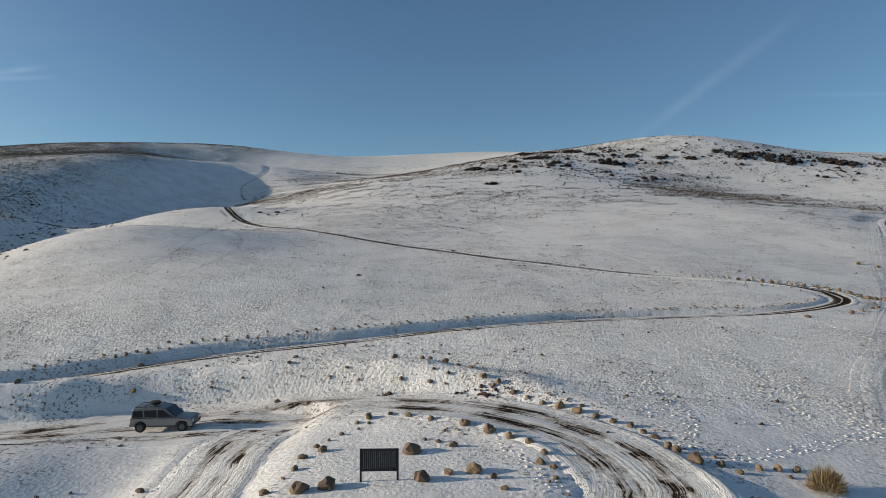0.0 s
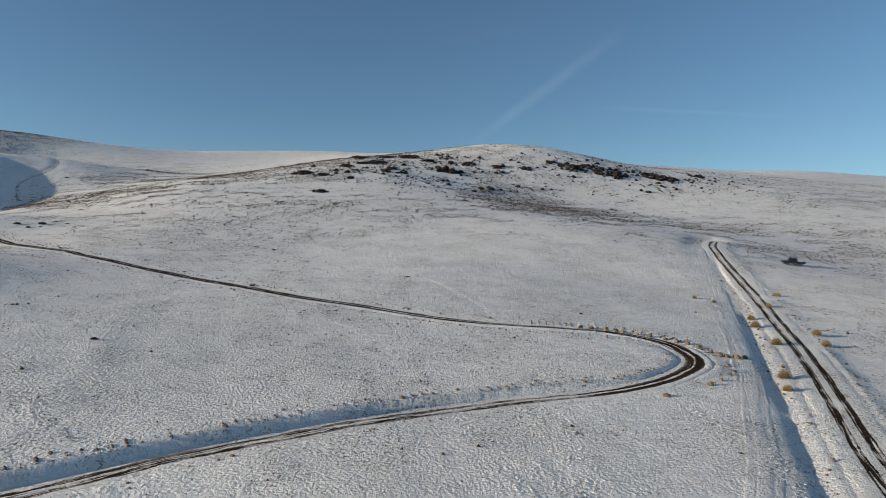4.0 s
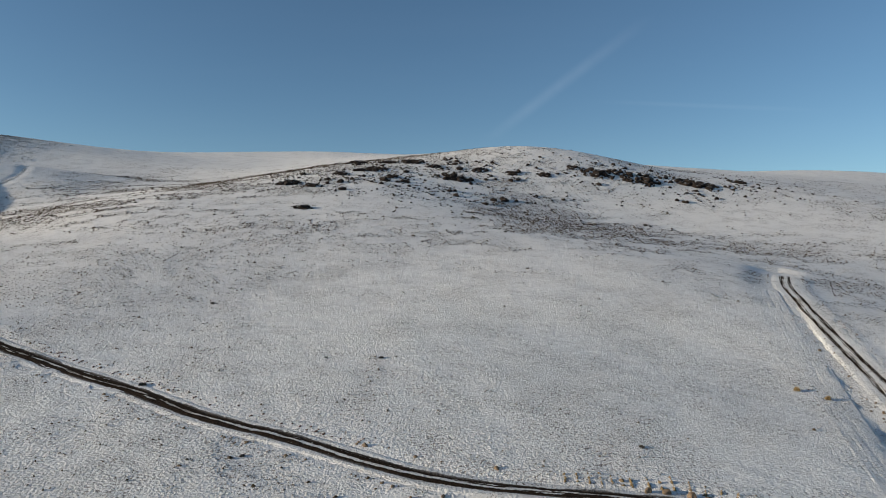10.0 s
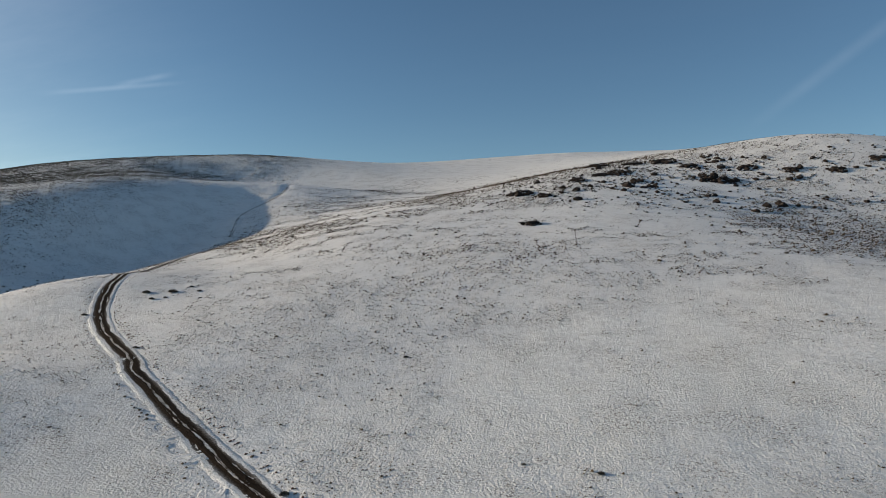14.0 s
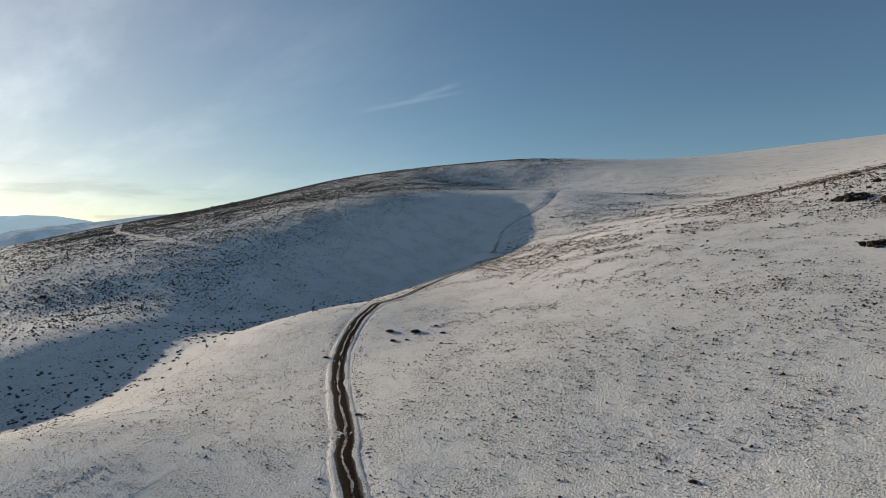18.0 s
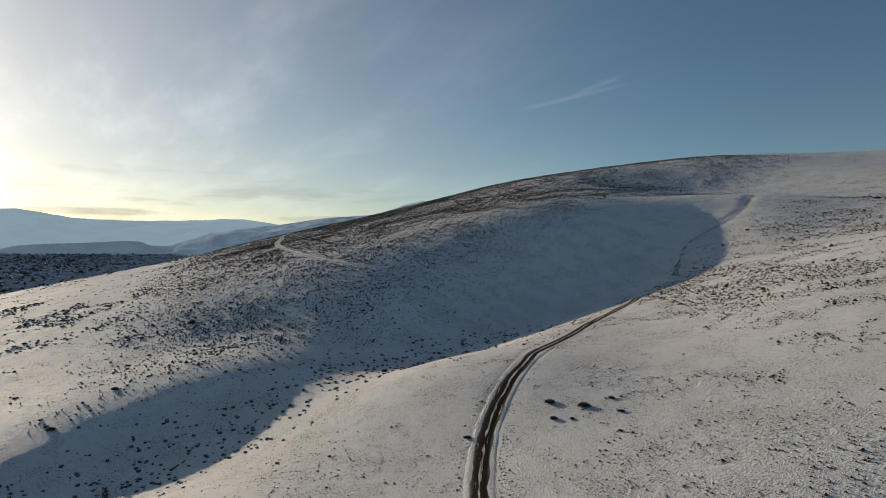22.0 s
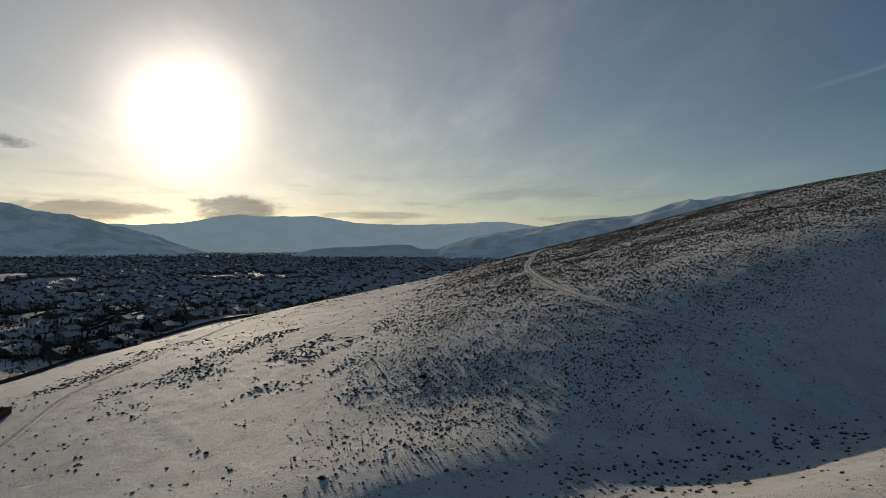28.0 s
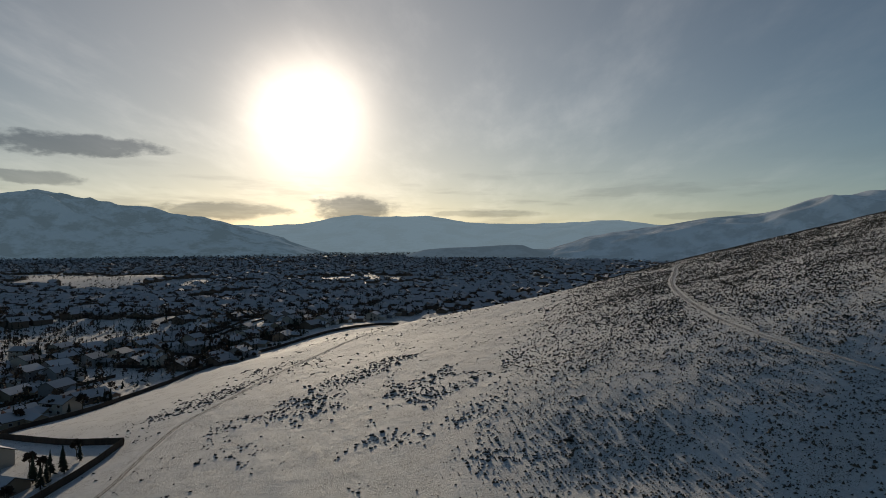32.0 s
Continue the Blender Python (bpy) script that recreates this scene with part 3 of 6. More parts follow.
FOOTPATHS = [[(-39, 118), (-35, 105), (-31.7, 93.2), (-31.5, 82.8), (-28.2, 78), (-21.2, 74)], [(-28.4, 78.6), (-28.9, 73.5), (-28.5, 68.7)], [(-34.5, 108), (-32, 99), (-29.5, 90), (-29.5, 82)], [(-15.1, 127), (-12.5, 121.3), (-9.7, 115.4), (-5.8, 111.7), (-2.8, 110)], [(-4.4, 110.2), (-4.3, 97), (-2.5, 86.3)],
             [(4.9, 83.8), (6.9, 78.6), (8.6, 72.4), (10.1, 67.9), (14.1, 64.4), (17.1, 55.5), (19.6, 49.6)], [(5.7, 83.9), (8.3, 77.4), (11.2, 71.6), (13.5, 66.9), (14.8, 64.5), (18, 57), (22, 50)], [(12.7, 84.7), (13, 78.6), (13.7, 73), (14.2, 67.9), (14.7, 65.3), (14.1, 57.9), (16, 52)], [(15, 85), (15.1, 76.9), (15.1, 73.2)],
             [(28.1, 89.1), (30.4, 83.5), (31.4, 80), (30.7, 73.8), (29.1, 68.6)], [(15.3, 117.2), (16.4, 110.9), (15.7, 102.5), (13.9, 94.2)], [(6, 61), (5.6, 55.1), (7, 49.5), (6.3, 43.4)], [(-69.3, 90.5), (-67.3, 80.7), (-65.4, 67.1), (-62.3, 59.6)], [(-86.7, 141.1), (-77.5, 115.1), (-69.3, 90.5), (-63.5, 84.8)],
             [(-22.2, 75.5), (-20.7, 66.1), (-19.1, 58.4)], [(-30, 202.1), (-27.3, 193.9), (-24.1, 185.8), (-22.1, 180), (-20.7, 173.5)], [(8.7, 118.6), (10.5, 113.3), (11.8, 111.5)], [(-81.1, 140.4), (-68.9, 120.1), (-59.8, 85.5), (-48, 68.7)], [(2, 155), (8, 143), (12, 132), (13, 123)], [(9, 65), (4.9, 56.4), (5.6, 52.9), (4.2, 48.6), (6, 45.3)], [(-5.4, 42.2), (-4.6, 39.8), (-3, 37), (-1.5, 34.3)], [(5.6, 43.1), (8.7, 42.4), (12.4, 44.7), (16.8, 48.1), (20.4, 51.3)], [(-25.4, 44.7), (-26.2, 42.3), (-25.7, 40.1), (-24.8, 36.9), (-24.7, 34.6), (-26.2, 31.1)]]
road_strip("tyre_marks", curve([(79, 206), (66, 170), (56.5, 143), (49.5, 122.5), (42.7, 105), (36.5, 91)]), 2.2, TYRE_SNOW, "old tyre marks in the snow beside the ditch", 0.03)
for turn in ((-44.5, 148.5, 3.2), (-50.5, 151.5, 2.6), (-33.0, 142.5, 2.4)):
    arc = [(turn[0] + turn[2] * math.cos(a), turn[1] - 2.2 + turn[2] * math.sin(a)) for a in np.linspace(3.3, 6.0, 6)]
    road_strip("tyre_marks", curve(arc, 0.5), 1.6, TYRE_SNOW, "curved tyre marks where a car turned beside the hill road", 0.03)
for points in ([(-74, 166.5), (-86, 160), (-93, 150), (-84, 139), (-81, 132), (-80, 122)], [(-106, 186), (-110.8, 170), (-102, 149), (-90, 135), (-84, 120)], [(-85, 156), (-79.6, 143.5), (-75.8, 135), (-72, 122)], [(-94, 176), (-97.8, 160), (-90.8, 148.3), (-83.9, 138.9), (-79, 124)]):
    road_strip("tyre_marks", curve(points), 1.5, TYRE_SNOW, "old curved tyre marks across the snowy slope", 0.015)
road_strip("tyre_marks", curve([(66, 163.9), (54.2, 132.5), (44.4, 107.4), (35.4, 88.2), (29.9, 76), (24.6, 65.6), (20, 52)]), 1.6, TYRE_SNOW, "old tyre marks in the snow along the ditch", 0.03)


# ---- helpers for things ----
def part(name, bm, mat, parent=None, label="", at=None):
    """Links a bmesh as one mesh object, under a thing or a part."""
    me = bpy.data.meshes.new(name)
    bm.normal_update()
    bm.to_mesh(me)
    bm.free()
    me.materials.append(mat)
    ob = new(name, me)
    ob.parent = parent
    if at is not None:
        ob.matrix_basis = at
    return tagged(ob, label)


def again(ob, parent, at, name=None):
    """Another object on the same mesh."""
    o = new(name or ob.name.split(".")[0], ob.data)
    o.parent, o.matrix_basis = parent, at
    return o


def empty(name, at, label, category, group=""):
    ob = new(name)
    ob.matrix_basis = at
    return tagged(ob, label, category, group)


def box(sx, sy, sz, at=(0, 0, 0), bevel=0.0, turn=None, bm=None):
    out = bm or bmesh.new()
    made = bmesh.ops.create_cube(out, size=1.0)["verts"]
    m = Matrix.Translation(at) @ (turn or Matrix()) @ Matrix.Diagonal((sx, sy, sz, 1))
    bmesh.ops.transform(out, matrix=m, verts=made)
    if bevel:
        edges = list({e for v in made for e in v.link_edges})
        bmesh.ops.bevel(out, geom=edges, offset=bevel, segments=2, affect="EDGES", profile=0.5)
    return out


def tube(r1, r2, depth, at=Matrix(), sides=12, bm=None):
    out = bm or bmesh.new()
    bmesh.ops.create_cone(out, cap_ends=True, segments=sides, radius1=r1, radius2=r2, depth=depth, matrix=at)
    return out


def slab(outline, width, bevel=0.0):
    """A side outline in x and z, given a width across y."""
    bm = bmesh.new()
    a = [bm.verts.new((x, -width / 2, z)) for x, z in outline]
    b = [bm.verts.new((x, width / 2, z)) for x, z in outline]
    bm.faces.new(a[::-1]), bm.faces.new(b)
    for i in range(len(a)):
        j = (i + 1) % len(a)
        bm.faces.new((a[i], a[j], b[j], b[i]))
    bmesh.ops.recalc_face_normals(bm, faces=bm.faces)
    if bevel:
        bmesh.ops.bevel(bm, geom=list(bm.edges), offset=bevel, segments=2, affect="EDGES", profile=0.5)
    return bm


def z_at(x, y):
    return float(ground_z([x], [y])[0])


def plain(name, dark, light, rough_=0.8, scale=3.0, metal=0.0, bump=0.2, depth=0.02, **more):
    m, g = material(name)
    at = g.place()
    n = g.noise(at, scale, 5, 0.6)
    mixed = g.mix(g.noise(at, scale * 0.17, 3), g.mix(n, dark, light), g.mix(n, light, dark))
    tone = g.put("ShaderNodeObjectInfo").outputs["Random"]
    mixed = g.put("ShaderNodeHueSaturation", {"Hue": 0.5, "Saturation": 1.0, "Value": g.math("ADD", 0.75, g.math("MULTIPLY", tone, 0.5)), "Color": mixed}).outputs[0]
    g.surface(mixed, rough_, g.bump(n, bump, depth), metal, **more)
    return m


ROCK = plain("brown_boulder", (0.06, 0.042, 0.028), (0.26, 0.185, 0.115), 0.9, 4.0, bump=0.7, depth=0.06)


def make_brush(name, dark, light, cap):
    """Dry twigs, with snow lying on what faces up."""
    m, g = material(name)
    at = g.place()
    n = g.noise(at, 2.0, 5, 0.6)
    tone = g.mix(g.put("ShaderNodeNewGeometry").outputs["Random Per Island"], g.mix(n, dark, light), g.mix(n, light, dark))
    up = g.xyz(g.put("ShaderNodeNewGeometry").outputs["Normal"])[2]
    lying = g.math("MULTIPLY", g.band(up, 0.78, 0.98), g.math("MULTIPLY", g.band(g.noise(at, 1.1, 3), 0.38, 0.6), cap))
    g.surface(g.mix(lying, tone, (0.8, 0.8, 0.8)), 0.95, g.bump(n, 0.3, 0.05), spec=0.1)
    return m


SAGE = make_brush("sagebrush", (0.04, 0.037, 0.033), (0.15, 0.135, 0.11), 0.8)
LAVA = make_brush("dark_lava_rock", (0.012, 0.010, 0.009), (0.045, 0.034, 0.028), 0.9)
SCRUB = make_brush("low_scrub", (0.045, 0.04, 0.033), (0.16, 0.14, 0.11), 0.0)
STRAW = make_brush("straw", (0.10, 0.07, 0.035), (0.30, 0.22, 0.12), 0.0)
DRY = plain("dry_rabbitbrush", (0.15, 0.10, 0.042), (0.38, 0.28, 0.13), 0.95, 5.0)
STUBBLE = make_brush("dead_grass", (0.03, 0.022, 0.015), (0.13, 0.092, 0.055), 0.0)
CLAY = plain("red_clods", (0.05, 0.025, 0.018), (0.14, 0.075, 0.05), 0.95, 5.0)
BLACK = plain("black_steel", (0.012, 0.012, 0.013), (0.03, 0.03, 0.032), 0.5, 6.0, 0.3)
SLAT = plain("weathered_slat", (0.10, 0.095, 0.09), (0.2, 0.19, 0.18), 0.7, 8.0)
PAINT = plain("silver_paint", (0.24, 0.225, 0.20), (0.30, 0.285, 0.26), 0.35, 2.0, 0.55, 0.02)
DARK_PAINT = plain("black_paint", (0.008, 0.008, 0.009), (0.02, 0.02, 0.022), 0.3, 2.0, 0.2, 0.02)
TYRE = plain("tyre_rubber", (0.012, 0.012, 0.012), (0.035, 0.033, 0.03), 0.9, 9.0)
ALLOY = plain("dull_alloy", (0.10, 0.10, 0.10), (0.2, 0.2, 0.2), 0.4, 9.0, 0.8, 0.05)
TRIM = plain("grey_plastic", (0.05, 0.05, 0.052), (0.1, 0.1, 0.1), 0.6, 8.0)
PANE = plain("dark_window_glass", (0.008, 0.01, 0.012), (0.014, 0.016, 0.018), 0.08, 1.0, 0.0, 0.0)
RED = plain("red_lens", (0.25, 0.01, 0.008), (0.35, 0.015, 0.01), 0.25, 4.0, 0.0, 0.02)
CLEAR = plain("clear_lens", (0.5, 0.5, 0.5), (0.65, 0.65, 0.65), 0.15, 4.0, 0.2, 0.02)
WOOD = plain("stained_fence_wood", (0.025, 0.018, 0.013), (0.07, 0.05, 0.035), 0.85, 3.0)
BARK = plain("bark", (0.04, 0.03, 0.022), (0.1, 0.08, 0.06), 0.95, 6.0)
NEEDLE = plain("conifer_needles", (0.008, 0.014, 0.008), (0.03, 0.042, 0.022), 0.9, 2.0)
TWIG = plain("bare_twigs", (0.03, 0.022, 0.016), (0.09, 0.068, 0.05), 0.95, 3.0)


# ---- the parked vehicles ----
def wheel(parent, x, y, r, wide, mat_rim):
    turn = pose(x, y, r, 90, 0, 0)
    bm = bmesh.new()
    tube(r, r, wide, sides=24, bm=bm)
    bmesh.ops.bevel(bm, geom=[e for e in bm.edges if len(e.link_faces) == 2 and e.calc_face_angle() > 1], offset=0.05, segments=2, affect="EDGES")
    w = part("wheel", bm, TYRE, parent, "black knobbly off-road tyre", turn)
    side = -1 if y > 0 else 1
    bm = tube(r * 0.58, r * 0.52, 0.05, Matrix.Translation((0, 0, side * wide / 2)), 20)
    for k in range(5):
        a = k * math.tau / 5
        box(r * 0.46, 0.07, 0.05, (math.cos(a) * r * 0.28, math.sin(a) * r * 0.28, side * (wide / 2 + 0.03)), 0, Matrix.Rotation(a, 4, "Z"), bm)
    part("rim", bm, mat_rim, w, "dull five-spoke alloy rim")


def make_suv(at):
    car = empty("parked_suv", at, "silver four-door SUV with roof rack parked on the slushy loop road", "car")
    body = slab([(-2.55, 0.48), (-2.58, 0.75), (-2.5, 1.08), (0.75, 1.12), (1.25, 1.10), (2.25, 1.02), (2.52, 0.92), (2.60, 0.66), (2.52, 0.46), (1.98, 0.42), (1.9, 0.75), (1.51, 0.92), (1.12, 0.75), (1.03, 0.40),
                 (-1.03, 0.40), (-1.12, 0.75), (-1.51, 0.92), (-1.9, 0.75), (-1.98, 0.44)], 1.94, 0.045)
    part("body", body, PAINT, car)
    part("cabin", slab([(-2.48, 1.08), (-2.36, 1.70), (-2.22, 1.84), (-0.2, 1.90), (0.25, 1.84), (1.12, 1.10)], 1.72, 0.06), PAINT, car)
    for y in (-0.862, 0.862):
        side = Matrix.Translation((0, y, 0))
        for outline in ([(-2.3, 1.18), (-2.2, 1.68), (-1.35, 1.70), (-1.3, 1.18)], [(-1.2, 1.18), (-1.22, 1.70), (-0.35, 1.73), (-0.32, 1.18)], [(-0.24, 1.18), (-0.26, 1.73), (0.15, 1.72), (0.82, 1.18)]):
            part("side_window", slab(outline, 0.025), PANE, car, "dark tinted side window", side)
        for x in (-0.45, 0.45):
            part("door_handle", box(0.16, 0.03, 0.035, (x - 0.3, y * 1.13, 1.02), 0.008), TRIM, car, "dark door handle")
        part("rocker_moulding", box(2.1, 0.05, 0.10, (0, y * 1.125, 0.48), 0.015), TRIM, car, "grey lower side moulding")
        part("wing_mirror", box(0.12, 0.22, 0.16, (0.78, y * 1.22, 1.26), 0.03), TRIM, car, "dark wing mirror")
        part("roof_rail", box(1.9, 0.05, 0.05, (-1.1, y * 0.82, 1.955), 0.015), BLACK, car, "black roof rail")
        part("headlight", box(0.10, 0.36, 0.17, (2.54, y * 0.78, 0.83), 0.03), CLEAR, car, "clear headlight")
        part("tail_light", box(0.06, 0.14, 0.36, (-2.57, y * 0.96, 0.92), 0.02), RED, car, "red tail light")
    for x in (-1.9, -1.25, -0.5):
        part("roof_crossbar", box(0.05, 1.42, 0.04, (x, 0, 1.985), 0.012), BLACK, car, "black crossbar")
    part("windscreen", slab([(0.30, 1.78), (0.34, 1.80), (1.02, 1.18), (0.98, 1.15)], 1.5, 0.0), PANE, car, "dark windscreen", Matrix.Translation((0.06, 0, 0.02)))
    part("rear_window", slab([(-2.485, 1.22), (-2.50, 1.22), (-2.40, 1.66), (-2.385, 1.66)], 1.4), PANE, car, "dark rear window")
    part("front_bumper", box(0.22, 1.92, 0.24, (2.55, 0, 0.56), 0.05), TRIM, car, "grey front bumper")
    part("rear_bumper", box(0.2, 1.9, 0.22, (-2.57, 0, 0.56), 0.05), TRIM, car, "grey rear bumper")
    part("grille", box(0.05, 0.95, 0.2, (2.585, 0, 0.85), 0.01), BLACK, car, "black grille")
    bm = tube(0.38, 0.38, 0.24, Matrix.Translation((-0.75, 0.05, 2.12)), 24)
    bmesh.ops.bevel(bm, geom=list(bm.edges), offset=0.05, segments=2, affect="EDGES")
    part("roof_spare_tyre", bm, TYRE, car, "black spare tyre lying on the roof rack")
    # short overhangs and a low roof
    for ob in car.children:
        for v in ob.data.vertices:
            v.co.x = math.copysign(min(abs(v.co.x), 1.8) + max(abs(v.co.x) - 1.8, 0) * 0.55, v.co.x)
            v.co.z *= 0.93
    for x in (-1.51, 1.51):
        for y in (-0.84, 0.84):
            wheel(car, x, y, 0.38, 0.27, ALLOY)
    return car


def make_pickup(at):
    car = empty("parked_pickup", at, "black crew-cab pickup truck parked on the snowy slope", "car")
    part("body", slab([(-2.75, 0.55), (-2.78, 1.05), (-0.75, 1.05), (-0.7, 1.12), (1.2, 1.12), (2.5, 1.05), (2.75, 0.9), (2.78, 0.5), (2.2, 0.48), (2.1, 0.85), (1.7, 0.98), (1.3, 0.85), (1.2, 0.46), (-1.2, 0.46), (-1.3, 0.85), (-1.7, 0.98), (-2.1, 0.85), (-2.2, 0.5)], 1.95, 0.04), DARK_PAINT, car)
    part("cabin", slab([(-0.75, 1.08), (-0.62, 1.8), (0.45, 1.84), (1.2, 1.10)], 1.7, 0.06), DARK_PAINT, car)
    part("bed", box(1.8, 1.6, 0.06, (-1.75, 0, 1.07), 0.01), SNOW, car, "snow-dusted truck bed")
    for y in (-0.855, 0.855):
        for outline in ([(-0.6, 1.2), (-0.5, 1.7), (0.08, 1.72), (0.1, 1.2)], [(0.18, 1.2), (0.16, 1.72), (0.42, 1.72), (0.9, 1.2)]):
            part("side_window", slab(outline, 0.03), PANE, car, "dark side window", Matrix.Translation((0, y, 0)))
        part("headlight", box(0.08, 0.3, 0.16, (2.74, y * 0.8, 0.85), 0.02), CLEAR, car, "clear headlight")
        part("tail_light", box(0.06, 0.12, 0.3, (-2.77, y * 0.95, 0.88), 0.02), RED, car, "red tail light")
    part("windscreen", slab([(0.52, 1.78), (0.56, 1.78), (1.14, 1.2), (1.1, 1.18)], 1.5), PANE, car, "dark windscreen", Matrix.Translation((0.04, 0, 0.02)))
    part("bumper", box(0.2, 1.9, 0.2, (2.75, 0, 0.58), 0.04), TRIM, car, "grey bumper")
    for x in (-1.7, 1.7):
        for y in (-0.85, 0.85):
            wheel(car, x, y, 0.4, 0.27, TRIM)
    return car


def resting(x, y, turn):
    """A pose on the ground, tilted with it along its length."""
    c, s = math.cos(radians(turn)), math.sin(radians(turn))
    a, b, l, r = z_at(x + 1.5 * c, y + 1.5 * s), z_at(x - 1.5 * c, y - 1.5 * s), z_at(x - 0.8 * s, y + 0.8 * c), z_at(x + 0.8 * s, y - 0.8 * c)
    return Matrix.Translation((x, y, (a + b + l + r) / 4 + 0.11)) @ Euler((math.atan2(l - r, 1.6), -0.4 * math.atan2(a - b, 3.0), radians(turn))).to_matrix().to_4x4()


make_suv(resting(-30.6, 43.6, 15))
make_pickup(resting(99.5, 194.0, 172))


# ---- the notice board in the loop, seen from behind ----
def make_board(x0, y0, x1, y1):
    cx, cy = (x0 + x1) / 2, (y0 + y1) / 2
    width = math.hypot(x1 - x0, y1 - y0)
    base = min(z_at(x0, y0), z_at(x1, y1))
    board = empty("notice_board", pose(cx, cy, base, 0, 0, math.degrees(math.atan2(y1 - y0, x1 - x0))), "black steel notice board frame with vertical slats, seen from behind", "sign")
    for x in (-width / 2, width / 2):
        part("post", box(0.11, 0.11, 1.95, (x, 0, 0.775), 0.01), BLACK, board)
    for z in (0.62, 1.68):
        part("rail", box(width - 0.1, 0.09, 0.13, (0, 0, z), 0.01), BLACK, board)
    part("panel", box(width - 0.1, 0.02, 0.95, (0, 0.045, 1.15)), BLACK, board, "dark back panel")
    n = 17
    first = part("slat", box(0.045, 0.035, 0.94, (0, 0, 0), 0.006), SLAT, board, at=Matrix.Translation((-width / 2 + 0.14, -0.01, 1.15)))
    for k in range(1, n):
        again(first, board, Matrix.Translation((-width / 2 + 0.14 + k * (width - 0.28) / (n - 1), -0.01, 1.15)), "slat")


make_board(-11.75, 33.5, -9.85, 34.0)


# ---- boulders ----
def boulder_mesh(seed, flat=0.7, cuts=2, jag=0.35):
    rnd = random.Random(seed)
    bm = bmesh.new()
    bmesh.ops.create_icosphere(bm, subdivisions=cuts, radius=0.5)
    planes = [(Vector((rnd.uniform(-1, 1), rnd.uniform(-1, 1), rnd.uniform(-0.5, 1))).normalized(), rnd.uniform(0.30, 0.44)) for _ in range(7)]
    for v in bm.verts:
        for n, d in planes:
            over = v.co.dot(n) - d
            if over > 0:
                v.co -= n * over
        v.co += noise.noise_vector(v.co * 3.1 + Vector((seed * 7.0, 0, 0))) * 0.09 * jag / 0.35
        v.co.z *= flat
    return bm


BOULDERS = []
for k in range(7):
    me = bpy.data.meshes.new("boulder")
    bm = boulder_mesh(k, (0.62, 0.75, 0.85, 0.7, 0.55, 0.8, 0.68)[k], 2, 0.5)
    bm.to_mesh(me)
    bm.free()
    me.materials.append(ROCK)
    BOULDERS.append(me)

RING = [(-10.3, 38.5, 1.3), (-8.6, 34.3, 1.1), (-7.4, 35.4, 0.7), (-6.0, 35.9, 1.0), (-4.9, 35.3, 0.5), (-4.1, 33.9, 0.5), (-13.3, 32.5, 1.1), (-14.6, 32.0, 1.2), (-16.5, 31.8, 0.6), (-16.4, 35.3, 0.5),
        (-16.4, 33.9, 0.3), (-16.8, 37.3, 0.7), (-16.0, 38.4, 0.7), (-16.7, 39.2, 0.5), (-16.4, 40.5, 0.3), (-16.0, 41.7, 0.4), (-15.2, 42.8, 0.3), (-14.9, 44.2, 0.6), (-13.5, 44.6, 0.5), (-12.1, 44.5, 0.6),
        (-10.4, 43.9, 0.5), (-7.9, 43.2, 0.8), (-6.1, 42.2, 0.9), (-4.7, 41.4, 0.7), (-3.4, 40.6, 0.6), (-2.4, 39.1, 0.5), (-1.8, 37.4, 0.6), (-1.6, 35.9, 0.4), (-8.0, 39.8, 0.6), (-10.0, 40.7, 0.3), (-9.1, 40.4, 0.4)]
ARC = [(-16.3, 55.0, 0.7), (-14.9, 57.2, 0.6), (-13.9, 55.4, 0.5), (-13.4, 56.3, 0.5), (-11.9, 55.6, 0.7), (-10.7, 55.4, 0.5), (-9.5, 54.6, 0.5), (-8.2, 53.3, 0.7), (-6.9, 52.7, 0.6), (-5.6, 51.6, 0.7),
       (-4.4, 51.0, 0.5), (-3.2, 50.0, 0.6), (-1.9, 49.4, 0.9), (-0.6, 48.4, 0.9), (0.7, 47.6, 0.7), (1.8, 46.6, 0.6), (2.9, 46.1, 0.6), (3.7, 45.0, 0.5), (4.3, 44.2, 0.7), (4.9, 42.6, 0.7),
       (5.3, 41.9, 0.6), (6.2, 40.7, 1.1), (7.6, 40.8, 0.6), (1.4, 44.4, 0.4), (8.5, 40.0, 0.5), (9.7, 41.0, 0.5), (10.8, 41.3, 0.6), (11.8, 41.5, 0.6), (11.2, 40.4, 0.4)]
STRAY = [(-33.0, 55.0, 0.6), (-43.6, 58.0, 0.8), (-24.9, 50.3, 0.6), (-42.2, 53.2, 0.5), (-25.4, 33.9, 0.6), (-30.9, 32.2, 0.3), (-29.8, 33.5, 0.3), (-46.5, 46.2, 0.6), (-28.3, 60.9, 0.6), (-43.7, 62.6, 0.5)]
BEND = [(25.8, 121.6, 0.9), (27.5, 121.6, 1.0), (29.5, 121.0, 1.1), (30.8, 120.5, 0.9), (31.7, 120.1, 0.9), (33.6, 119.2, 0.8), (35.1, 118.2, 0.9), (36.9, 116.9, 0.9), (38.0, 115.4, 1.0), (39.0, 114.1, 0.9),
        (39.8, 112.3, 1.0), (40.6, 110.2, 0.8), (41.0, 108.6, 1.1), (42.0, 108.4, 1.0), (43.2, 108.3, 1.1), (44.6, 108.9, 0.9), (34.2, 95.8, 0.8), (36.3, 97.6, 0.7), (38.4, 100.1, 0.7), (39.6, 101.5, 0.6), (40.0, 104.1, 0.6)]
rnd = random.Random(5)


